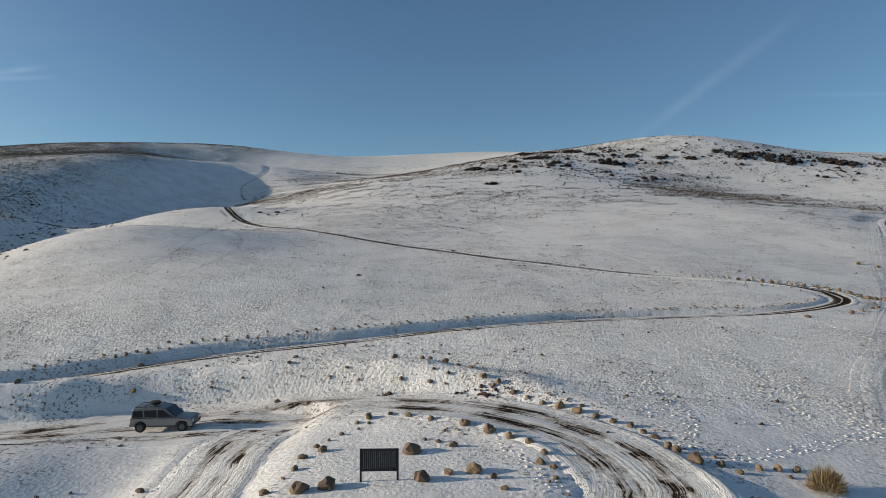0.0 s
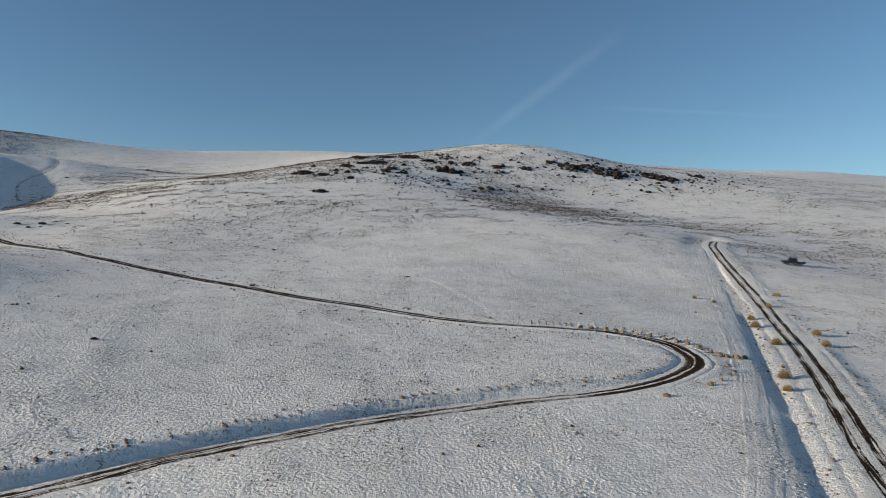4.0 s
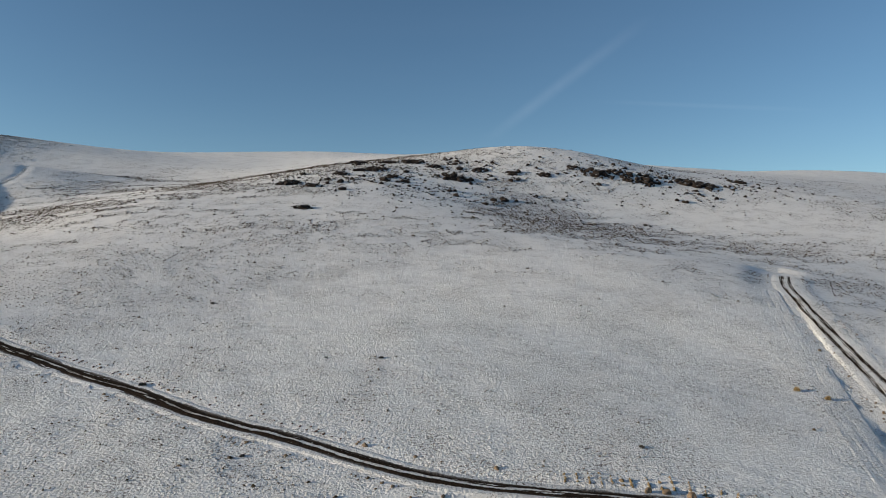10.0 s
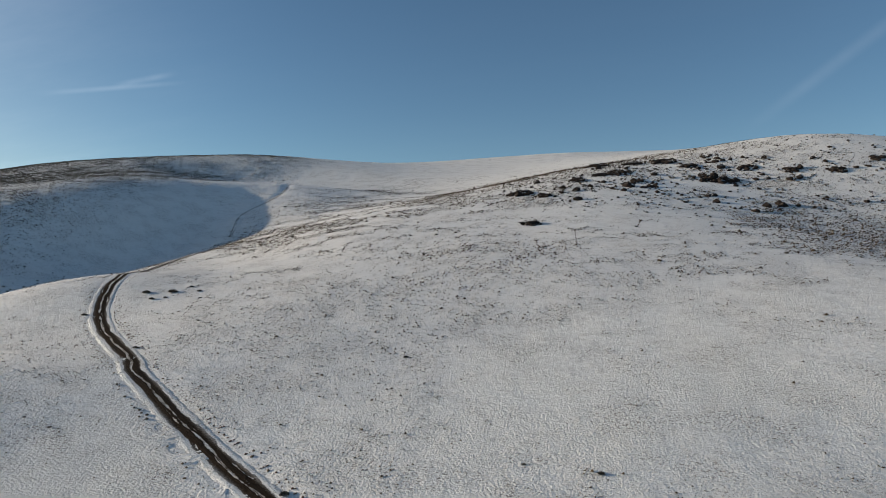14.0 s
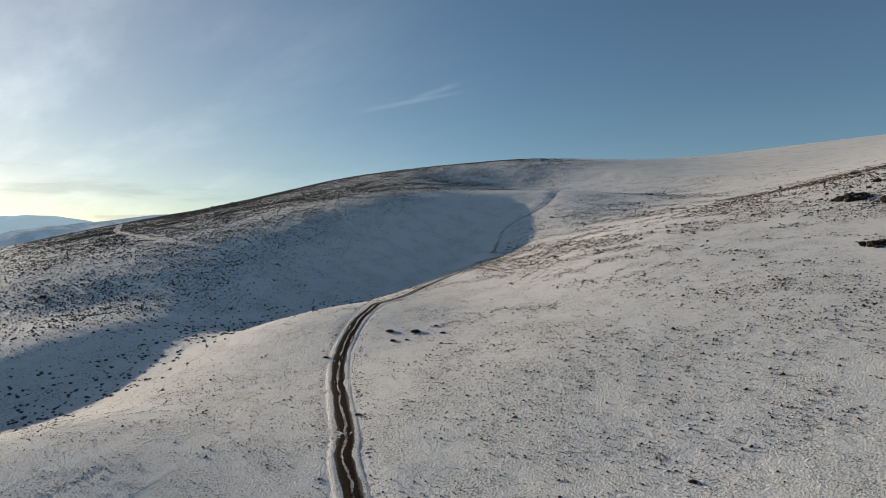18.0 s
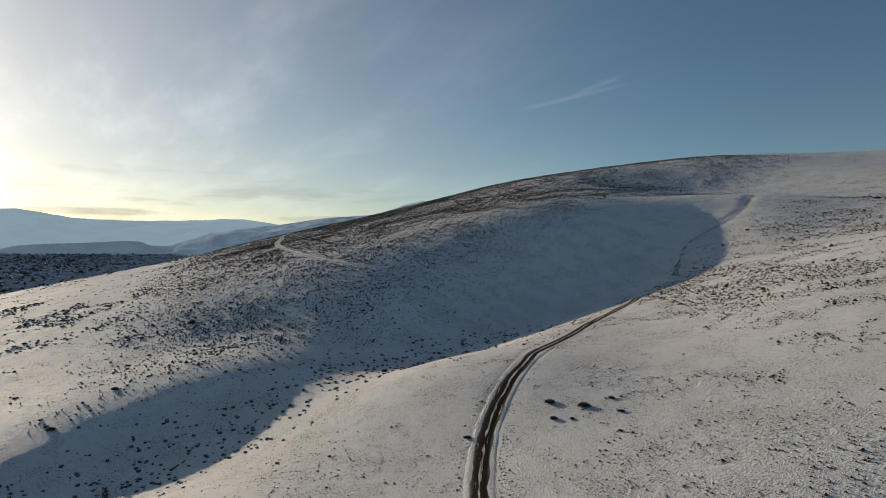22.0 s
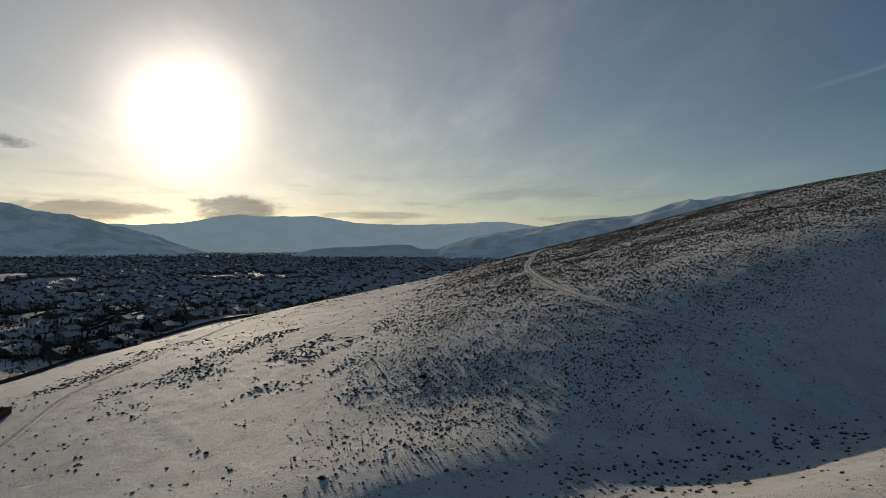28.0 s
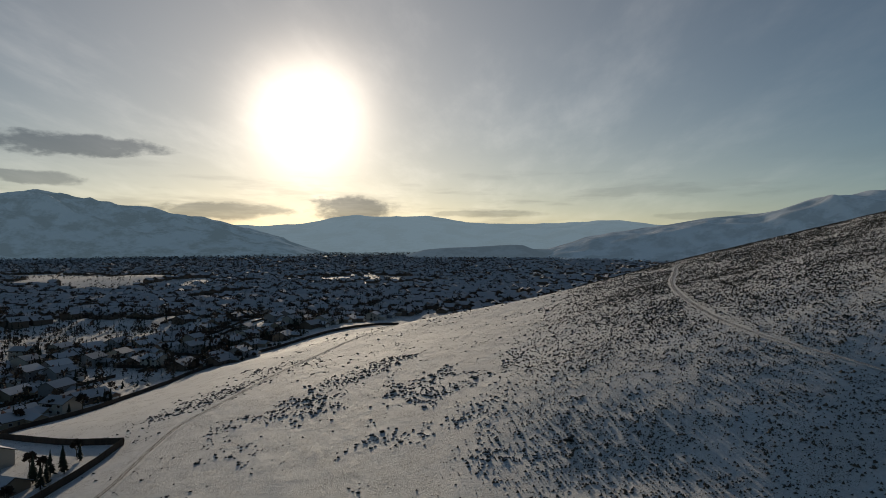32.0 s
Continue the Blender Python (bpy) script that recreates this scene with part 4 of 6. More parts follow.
def lay_boulder(x, y, w, label, group):
    ob = new("boulder", BOULDERS[rnd.randrange(7)])
    ob.matrix_basis = Matrix.Translation((x, y, z_at(x, y) + 0.16 * w)) @ Euler((rnd.uniform(-0.2, 0.2), rnd.uniform(-0.2, 0.2), rnd.uniform(0, 6.28))).to_matrix().to_4x4() @ Matrix.Diagonal((w * 1.0, w * rnd.uniform(0.7, 1.0), w * rnd.uniform(0.85, 1.2), 1))
    return tagged(ob, label, "boulder", group)


for x, y, w in RING:
    lay_boulder(x, y, w, "large brown boulder in the snow inside the loop" if w > 0.9 else "small brown rock in the snow inside the loop", "boulders inside the loop")
for x, y, w in ARC:
    lay_boulder(x, y, w, "brown boulder lining the outer edge of the loop road", "boulders lining the loop")
for x, y, w in STRAY:
    lay_boulder(x, y, w, "lone dark rock on the snow bank", "rocks on the bank")
for x, y, w in BEND:
    lay_boulder(x, y, w, "tan boulder lining the outside of the hairpin bend", "boulders lining the bend")
for k in range(6, len(BERM) - 30, 2):
    if rnd.random() < 0.62:
        lay_boulder(BERM[k, 0] + rnd.uniform(0.2, 1.8), BERM[k, 1] + rnd.uniform(-0.6, 0.6), rnd.uniform(0.2, 0.5), "small stone showing through the snowy berm", "stones of the berm")


def rock_heap(name, x, y, wide, n, mat, label, category, seed, size=(0.5, 1.4), squash=0.5):
    """An outcrop: angular blocks grown together, as one mesh."""
    r = random.Random(seed)
    verts, faces, base = [], [], 0
    protos = []
    for k in range(5):
        bm = boulder_mesh(seed * 10 + k, 0.8, 1, 0.6)
        protos.append((np.array([v.co[:] for v in bm.verts]), np.array([[v.index for v in f.verts] for f in bm.faces])))
        bm.free()
    z0 = z_at(x, y)
    for _ in range(n):
        a, d = r.uniform(0, 6.28), wide / 2 * math.sqrt(r.random())
        px, py = x + d * math.cos(a), y + d * math.sin(a) * squash
        s = r.uniform(*size) * (1.25 - 0.6 * d / (wide / 2))
        v, f = protos[r.randrange(5)]
        m = np.array(Euler((r.uniform(-0.5, 0.5), r.uniform(-0.5, 0.5), r.uniform(0, 6.28))).to_matrix())
        verts.append(v * [s * r.uniform(0.8, 1.5), s, s * r.uniform(0.7, 1.3)] @ m.T + [px - x, py - y, z_at(px, py) - z0 + s * 0.15])
        faces.append(f + base)
        base += len(v)
    ob = mesh_object(name, np.vstack(verts), np.vstack(faces), mat)
    ob.location = (x, y, z0)
    return tagged(ob, label, category)


tagged(rock_heap("dirt_pile", -8.0, 51.4, 5.5, 60, CLAY, "scattered dark red-brown clods on the snow bank", "dirt", 3, (0.12, 0.4), 0.45), "scattered dark red-brown clods on the snow bank", "dirt", kind="stuff")
tagged(rock_heap("dirt_pile", -16.0, 51.6, 1.6, 14, CLAY, "dark red-brown clods fallen from the bank", "dirt", 4, (0.25, 0.6), 0.7), "dark red-brown clods fallen from the bank", "dirt", kind="stuff")
OUTCROPS = [(84.7, 385.5, 12.3), (94.9, 391.7, 7.2), (106.1, 385.4, 15.5), (73.4, 390.5, 5.3), (131.7, 388.9, 12.3), (140.5, 389.2, 8.1), (162.9, 404.9, 6.0), (-23.9, 364.8, 8.1), (-30.9, 361.5, 5.3),
            (-37.7, 350.3, 5.7), (12.8, 362.8, 11.1), (-39.3, 281.0, 4.7), (-45.4, 323.3, 4.2), (-55.2, 328.4, 7.7), (-7.1, 392.0, 8.8), (-36.0, 392.0, 8.0), (-20.3, 390.0, 5.9), (3.3, 381.6, 5.6), (25.7, 378.5, 6.1),
            (40.9, 376.5, 5.0), (56.3, 377.3, 5.1), (-14.3, 351.3, 4.6)]
CRAGS = []
for k in range(6):
    me = bpy.data.meshes.new("rock")
    bm = boulder_mesh(210 + k, 0.8, 1, 0.6)
    bm.to_mesh(me)
    bm.free()
    me.materials.append(LAVA)
    CRAGS.append(me)
for k, (x, y, w) in enumerate(OUTCROPS):
    rr = random.Random(20 + k)
    z0 = z_at(x, y)
    crag = empty("rock_outcrop", Matrix.Translation((x, y, z0)), "dark jagged lava outcrop on the snowy hilltop" if w < 7 else "broad dark jagged lava outcrop with snow on its ledges", "rock", "lava outcrops")
    spots = [(wide_ * math.cos(a_), wide_ * math.sin(a_) * 0.75) for wide_, a_ in ((w * 0.68 * math.sqrt(rr.random()), rr.uniform(0, 6.28)) for _ in range(int(14 + 3 * w)))]
    heights = ground_z([x + q[0] for q in spots], [y + q[1] for q in spots]) - z0
    for (ox, oy), oz in zip(spots, heights):
        size_ = rr.uniform(0.7, 1.5 + w * 0.2) * (1.2 - 0.6 * math.hypot(ox, oy) / (w * 0.68))
        rock = new("rock", CRAGS[rr.randrange(6)])
        rock.parent = crag
        rock.matrix_basis = Matrix.Translation((ox, oy, oz + 0.15 * size_)) @ Euler((rr.uniform(-0.5, 0.5), rr.uniform(-0.5, 0.5), rr.uniform(0, 6.28))).to_matrix().to_4x4() @ Matrix.Diagonal((size_ * rr.uniform(0.9, 1.6), size_, size_ * rr.uniform(0.7, 1.3), 1))


# ---- brush and grass, as scattered clumps ----
def spiky(n, seed, tall=0.8, width=0.22, spread=1.0):
    """A dome of n blades: vertices and triangles round the origin, about one metre across."""
    r = np.random.RandomState(seed)
    a, e = r.uniform(0, 2 * math.pi, n), np.arcsin(r.uniform(0.05, 1.0, n))
    tip = np.stack([np.cos(a) * np.cos(e) * 0.5 * spread, np.sin(a) * np.cos(e) * 0.5 * spread, np.sin(e) * tall], 1) * r.uniform(0.7, 1.1, (n, 1))
    foot = tip * [0.35, 0.35, 0.1] + r.uniform(-0.1, 0.1, (n, 3)) * [1, 1, 0.2]
    side = np.cross(tip - foot, r.normal(size=(n, 3)))
    side /= np.linalg.norm(side, axis=1)[:, None] + 1e-9
    mid = tip * 0.75 + foot * 0.25
    v = np.concatenate([foot, mid + side * width, tip, mid - side * width])
    i = np.arange(n)
    f = np.concatenate([np.stack([i, i + n, i + 2 * n], 1), np.stack([i, i + 2 * n, i + 3 * n], 1)])
    return v, f


def scatter(name, x, y, size, protos, mat, label, category, seed, sink=0.03):
    """Many clumps as one joined mesh."""
    r = np.random.RandomState(seed)
    z = ground_z(x, y) - sink
    which = r.randint(0, len(protos), len(x))
    turn = r.uniform(0, 2 * math.pi, len(x))
    verts, faces, base = [], [], 0
    for k, (v, f) in enumerate(protos):
        sel = np.flatnonzero(which == k)
        c, s = np.cos(turn[sel])[:, None], np.sin(turn[sel])[:, None]
        q = np.stack([v[:, 0] * c - v[:, 1] * s, v[:, 0] * s + v[:, 1] * c, np.broadcast_to(v[:, 2], (len(sel), len(v)))], -1) * size[sel][:, None, None]
        q += np.stack([x[sel], y[sel], z[sel]], 1)[:, None]
        verts.append(q.reshape(-1, 3))
        faces.append((f[None] + (np.arange(len(sel)) * len(v))[:, None, None] + base).reshape(-1, 3))
        base += len(sel) * len(v)
    return tagged(mesh_object(name, np.vstack(verts), np.vstack(faces), mat), label, category, kind="stuff")


def away(x, y, line, metres):
    keep = np.ones(len(x), bool)
    near, _, _ = beside(x, y, line, metres)
    keep[near] = False
    return keep


def value_noise(x, y, size, seed):
    """Smooth random field in 0 to 1."""
    r = np.random.RandomState(seed)
    table = r.uniform(0, 1, (97, 97))
    a, b = x / size + 1000, y / size + 1000
    i, j = np.floor(a).astype(int), np.floor(b).astype(int)
    u, v = a - i, b - j
    u, v = u * u * (3 - 2 * u), v * v * (3 - 2 * v)
    pick = lambda p, q: table[p % 97, q % 97]  # noqa: E731
    return (pick(i, j) * (1 - u) + pick(i + 1, j) * u) * (1 - v) + (pick(i, j + 1) * (1 - u) + pick(i + 1, j + 1) * u) * v


def clump_shape(seed):
    """A low ragged mound of twigs with a few stray blades."""
    r = np.random.RandomState(seed)
    n = 7
    a = np.arange(n) * math.tau / n
    ring = lambda reach, high, turn: np.stack([np.cos(a + turn) * reach, np.sin(a + turn) * reach * 0.85, high], 1)  # noqa: E731
    low = ring(r.uniform(0.30, 0.62, n), r.uniform(-0.12, 0.04, n), 0.0)
    mid = ring(r.uniform(0.20, 0.46, n), r.uniform(0.16, 0.40, n), 0.4)
    v = np.vstack([low, mid, [(0.05, 0.0, 0.3)]])
    i, k = np.arange(n), (np.arange(n) + 1) % n
    f = np.vstack([np.stack([i, k, i + n], 1), np.stack([k, k + n, i + n], 1), np.stack([i + n, k + n, 0 * i + 2 * n], 1)])
    bv, bf = spiky(3, seed, 0.55, 0.08, 1.3)
    return np.vstack([v, bv]), np.vstack([f, bf + len(v)])


def tuft_shape(seed, tall=0.45):
    """A flattened wisp of grass: a low ragged cone."""
    r = np.random.RandomState(seed)
    a = np.arange(5) * math.tau / 5 + r.uniform(-0.4, 0.4, 5)
    reach = r.uniform(0.2, 0.75, 5)
    v = np.vstack([np.stack([np.cos(a) * reach, np.sin(a) * reach, r.uniform(-0.06, 0.06, 5)], 1), [(r.uniform(-0.15, 0.15), r.uniform(-0.15, 0.15), tall * r.uniform(0.7, 1.25))]])
    i = np.arange(5)
    return v, np.stack([i, (i + 1) % 5, 0 * i + 5], 1)


SAGE_SHAPES = [clump_shape(50 + k) for k in range(7)]
TUFT_SHAPES = [tuft_shape(70 + k) for k in range(9)]
SCRUB_SHAPES = [tuft_shape(80 + k, 0.6) for k in range(9)]
r = np.random.RandomState(11)

# brushy ridge west of the wash: bushes in clumps, then the small stuff between them
n = 130000
x, y = r.uniform(-560, -120, n), r.uniform(24, 520, n)
edge = np.interp(y, [24, 62, 70, 130, 215, 290, 380, 470], [-300, -215, -150, -168, -196, -228, -245, -250])
inside = smooth(edge - x, -4, 38)
CLUMPS = ((-323, 41, 9), (-340, 46, 10), (-355, 55, 9), (-396, 58, 12), (-298, 71, 7), (-304, 82, 8), (-312, 90, 9), (-300, 101, 7), (-331, 101, 9), (-335, 112, 10), (-347, 121, 12), (-262, 125, 9), (-263, 143, 8), (-239, 149, 5), (-230, 157, 6), (-263, 151, 7),
          (-305, 125, 8), (-289, 135, 8), (-309, 142, 11), (-307, 156, 12), (-185, 155, 7), (-191, 158, 6), (-187, 163, 6), (-182, 151, 6), (-235, 169, 6), (-199, 172, 9), (-178, 136, 7))
patch = sum(np.exp(-((x - a) ** 2 + (y - b) ** 2) / s**2) for a, b, s in CLUMPS)
upper = smooth(y + 0.25 * x, 60, 110)
bald = np.exp(-(((x + 205) / 26) ** 2 + ((y - 232) / 26) ** 2))
thick = np.clip(0.95 * patch + 0.04 + 0.13 * upper + 0.12 * np.exp(-(((x + 330) / 75) ** 2 + ((y - 205) / 45) ** 2)), 0, 1) * (1 - 0.3 * smooth(y + 0.3 * x, 240, 330)) * (1 - 0.8 * bald)
clump = smooth(value_noise(x, y, 5, 1) * 0.6 + value_noise(x, y, 19, 2) * 0.4, 0.50 - 0.30 * thick, 0.72 - 0.25 * thick)
trails = away(x, y, RIDGE_TRAIL, 1.7) & away(x, y, LOW_TRAIL, 2) & (y > 26 + 20 * smooth(-x, 330, 440))
keep = (r.uniform(0, 1, n) < inside * clump * (0.15 + 1.0 * thick)) & trails
x, y = x[keep], y[keep]
size = (0.35 + r.gamma(2.0, 0.20, len(x))) * (1.0 - 0.4 * smooth(y + 0.25 * x, 50, 130))
scatter("sagebrush", x, y, size, SAGE_SHAPES, SAGE, "dark leafless sagebrush in clumps over the snowy ridge", "brush", 1)

n = 560000
x, y = r.uniform(-560, -150, n), r.uniform(60, 520, n)
edge = np.interp(y, [24, 62, 70, 130, 215, 290, 380, 470], [-300, -215, -150, -172, -204, -236, -250, -255])
inside = smooth(edge - x, -25, 30)
upper = smooth(y + 0.25 * x, 72, 135)
grain = 0.35 + 0.65 * smooth(value_noise(x, y, 2.4, 31) * 0.4 + value_noise(x, y, 14, 32) * 0.6, 0.3, 0.75)
keep = (r.uniform(0, 1, n) < inside * upper * grain * (0.8 - 0.3 * smooth(y + 0.3 * x, 250, 340))) & away(x, y, RIDGE_TRAIL, 1.7)
x, y = x[keep], y[keep]
scatter("low_scrub", x, y, (0.20 + r.gamma(1.8, 0.11, len(x))) * (1 + 0.15 * smooth(-x, 260, 340)), SCRUB_SHAPES, SCRUB, "low dark scrub poking through the snow of the ridge", "brush", 21, -0.03)

# brush along the wash
n = 900
k = r.randint(0, 62, n)
x, y = GULLY[k, 0] + r.normal(0, 8, n), GULLY[k, 1] + r.normal(0, 8, n)
scatter("sagebrush", x, y, r.uniform(0.4, 1.1, n), SAGE_SHAPES, SAGE, "dark sagebrush along the dry wash", "brush", 2)

# stubble over the near slopes and the hill, in drifts along the slope
n = 900000
x, y = r.uniform(-230, 330, n), r.uniform(48, 480, n)
high = smooth(y, 150, 320)
drift = (0.42 - 0.22 * high) * value_noise(x, y, 2.2, 3) + (0.30 + 0.12 * high) * value_noise(x + 0.8 * y, 2.2 * y - x, 15, 4) + (0.28 + 0.10 * high) * value_noise(x, y, 40, 33)
clump = smooth(drift, 0.43 - 0.05 * high, 0.66)
east = smooth(x - np.interp(y, [48, 130, 215, 290, 380, 470], [-105, -130, -160, -180, -190, -215]), 0, 25)
keep = (r.uniform(0, 1, n) < east * clump * 0.8 * (1 - 0.4 * smooth(y, 280, 330)) * (1 - 0.6 * smooth(y, 400, 440)) * (1 - 0.5 * high * smooth(x, 60, 130))) & away(x, y, HILL_ROAD, 2.6) & away(x, y, SIDE_ROAD, 3.5) & away(x, y, LOOP_ROAD, 5)
x, y = x[keep], y[keep]
size = (r.gamma(1.6, 0.075, len(x)) + 0.08) * (0.62 + 1.0 * smooth(y, 130, 330))
scatter("dead_grass", x, y, size, TUFT_SHAPES, STUBBLE, "dead grass tufts poking through the snow", "grass", 3, -0.035)

# darker scrub and small rocks near the hilltop
n = 26000
x, y = r.uniform(-120, 260, n), r.uniform(255, 470, n)
crest = np.exp(-(((x + 12) / 58) ** 2 + ((y - 358) / 42) ** 2)) + 0.45 * np.exp(-(((x - 115) / 40) ** 2 + ((y - 388) / 22) ** 2)) + 0.02
clump = smooth(value_noise(x, y, 12, 5) * 0.6 + value_noise(x, y, 4, 6) * 0.4, 0.38, 0.68)
keep = r.uniform(0, 1, n) < crest * clump
x, y = x[keep], y[keep]
scatter("sagebrush", x, y, r.uniform(0.4, 1.3, len(x)), SAGE_SHAPES, SAGE, "dark scrub between the hilltop rocks", "brush", 4)
n = 12000
x, y = r.uniform(-110, 230, n), r.uniform(290, 420, n)
crest = np.exp(-(((x + 5) / 60) ** 2 + ((y - 362) / 34) ** 2)) + np.exp(-(((x - 115) / 50) ** 2 + ((y - 390) / 22) ** 2))
keep = r.uniform(0, 1, n) < 0.5 * crest * smooth(value_noise(x, y, 10, 8), 0.3, 0.7)
x, y = x[keep], y[keep]
STONES = []
for k in range(4):
    bm = boulder_mesh(90 + k, 0.7, 1, 0.6)
    STONES.append((np.array([v.co[:] for v in bm.verts]), np.array([[v.index for v in f.verts] for f in bm.faces])))
    bm.free()
scatter("loose_rocks", x, y, r.gamma(2.0, 0.55, len(x)) + 0.3, STONES, LAVA, "dark lava rubble strewn over the hilltop", "rock", 5, -0.05)
# pebbles and brush litter along the road edges
for line, off, seed in ((HILL_ROAD, 2.6, 6), (LOOP_ROAD, 4.6, 7), (SIDE_ROAD, 3.6, 8)):
    k = r.randint(0, len(line) - 1, int(len(line) * 2.2))
    ahead = line[k + 1] - line[k]
    ahead /= np.linalg.norm(ahead, axis=1)[:, None]
    d = (off + np.abs(r.normal(0, 0.7, len(k)))) * np.where(r.uniform(0, 1, len(k)) < 0.7, 1, -1)
    scatter("roadside_stones", line[k, 0] - ahead[:, 1] * d, line[k, 1] + ahead[:, 0] * d, r.gamma(2, 0.09, len(k)) + 0.06, STONES, ROCK, "small dark stones pushed to the road edge", "rock", seed, -0.02)

# straw-coloured grass on the outside of the bend, clods thrown up beside the muddy stretch
v = np.r_[0, np.cumsum(np.linalg.norm(np.diff(HILL_ROAD, axis=0), axis=1))]
for lo, hi, count, off, spread, sizes, shapes, mat, name, label, category, seed in (
        (149, 175, 300, 2.5, 0.8, (0.10, 0.36), SCRUB_SHAPES, STRAW, "straw_grass", "straw-coloured grass lining the outside of the bend", "grass", 23),
        (196, 330, 230, 2.4, 0.8, (0.10, 0.36), STONES, CLAY, "mud_clods", "brown clods thrown up beside the muddy road", "dirt", 24),
        (40, 128, 170, -2.9, 0.8, (0.10, 0.5), STONES, ROCK, "bank_stones", "dark stones along the top of the cut bank", "rock", 25)):
    k = np.searchsorted(v, r.uniform(lo, hi, count)).clip(0, len(v) - 2)
    ahead = HILL_ROAD[k + 1] - HILL_ROAD[k]
    ahead /= np.linalg.norm(ahead, axis=1)[:, None]
    d = -off - np.sign(off) * np.abs(r.normal(0, spread, count))
    scatter(name, HILL_ROAD[k, 0] - ahead[:, 1] * d, HILL_ROAD[k, 1] + ahead[:, 0] * d, r.uniform(*sizes, count), shapes, mat, label, category, seed, -0.02)
# snow kicked up beside every footprint
LUMPS = []
for k in range(4):
    bm = boulder_mesh(130 + k, 0.26, 1, 0.5)
    LUMPS.append((np.array([v.co[:] for v in bm.verts]), np.array([[v.index for v in f.verts] for f in bm.faces])))
    bm.free()
px, py = [], []
for points in FOOTPATHS:
    line = curve(points, 0.35)
    ahead = np.gradient(line, axis=0)
    ahead /= np.linalg.norm(ahead, axis=1)[:, None]
    for side in (-0.32, 0.3):
        d = side + r.normal(0, 0.16, len(line))
        px.append(line[:, 0] - ahead[:, 1] * d + r.normal(0, 0.1, len(line))), py.append(line[:, 1] + ahead[:, 0] * d + r.normal(0, 0.1, len(line)))
# and where people and dogs have wandered about
for a, b, reach, count in ((-31, 84, 5, 260), (-37, 114, 5, 120), (8, 66, 9, 110), (20, 56, 10, 150), (-17, 60, 6, 160), (-62, 64, 8, 160)):
    px.append(a + r.normal(0, reach, count)), py.append(b + r.normal(0, reach, count))
px, py = np.concatenate(px), np.concatenate(py)
keep = away(px, py, HILL_ROAD, 2.4) & away(px, py, LOOP_ROAD, 4.4) & (r.uniform(0, 1, len(px)) < 0.8)
px, py = px[keep], py[keep]
scatter("trodden_snow", px, py, r.uniform(0.17, 0.38, len(px)), LUMPS, SNOW, "snow kicked up beside footprints", "snow", 22, -0.02)


def make_bush(name, x, y, w, mat, label, category, group, seed, blades=70, thin=0.05, tall=0.72):
    bush = empty(name, Matrix.Translation((x, y, z_at(x, y))), label, category, group)
    v, f = spiky(blades, seed, tall, thin, 1.1)
    mesh_object("foliage", v * w, f, mat, parent=bush)
    bm = bmesh.new()
    rr = random.Random(seed)
    for _ in range(5):
        a, lean = rr.uniform(0, 6.28), rr.uniform(0.2, 0.8)
        m = Matrix.Rotation(a, 4, "Z") @ Matrix.Rotation(lean, 4, "Y") @ Matrix.Translation((0, 0, 0.16 * w))
        tube(0.03 * w, 0.012 * w, 0.5 * tall * w, m, 5, bm)
    part("stems", bm, BARK, bush)
    return bush


TAN = [(12.6, 39.2, 2.1), (59.9, 137.8, 1.4), (57.4, 131.4, 1.7), (53.9, 118.4, 1.7), (45.3, 100.8, 1.6), (64.5, 126.0, 1.6), (61.5, 118.7, 1.5), (75.7, 157.9, 1.2), (56.1, 152.8, 1.0), (58.9, 150.3, 0.9), (43.0, 96.0, 1.2), (68.5, 148.0, 1.3)]
for k, (x, y, w) in enumerate(TAN):
    make_bush("rabbitbrush", x, y, w, DRY, "straw-coloured dry rabbitbrush beside the rutted road" if k else "large straw-coloured rabbitbrush among the boulders", "bush", "rabbitbrush", 200 + k, 1000, 0.006)
SHRUBS = [(-1.1, 154.3, 0.8), (28.0, 130.6, 0.7), (-11.2, 124.0, 0.6), (-33.5, 179.5, 0.9), (-8.7, 154.1, 0.5), (-101.1, 202.5, 2.0), (-106.3, 200.1, 1.8), (-99.3, 198.5, 0.9), (-95.5, 204.5, 1.1), (-101.5, 196.9, 1.3),
          (-91.0, 199.8, 0.8), (-100.0, 207.1, 1.1), (-28.6, 141.6, 1.0), (-36.0, 101.0, 0.9), (-107.5, 185.5, 1.2), (-79.0, 171.5, 0.9), (-169.0, 201.0, 1.6), (-236.0, 168.0, 2.4), (-266.0, 124.0, 1.6), (-218.0, 117.0, 1.4),
          (-174.0, 132.0, 1.8), (-187.0, 144.0, 1.7), (-164.0, 417.0, 2.6), (-173.4, 347.0, 1.6), (-268.0, 426.0, 1.3), (-246.0, 448.0, 1.2)]
for k, (x, y, w) in enumerate(SHRUBS):
    make_bush("sage_bush", x, y, w, SAGE, "large dark sagebrush standing alone in the snow" if w > 1.3 else "small dark sagebrush in the snow", "bush", "lone sagebrush", 300 + k, 220, 0.035, 0.36)

n = 5000
x, y = r.uniform(-2000, -480, n), r.uniform(60, 900, n)
keep = (y > 0.30 * (-x - 334) - 10) & (r.uniform(0, 1, n) < smooth(value_noise(x, y, 60, 9) * 0.5 + value_noise(x, y, 17, 10) * 0.5, 0.35, 0.65))
scatter("far_brush", x[keep], y[keep], r.uniform(1.2, 3.2, keep.sum()), SAGE_SHAPES, SAGE, "thin dark brush on the snowy plain beyond the ridge", "brush", 9)


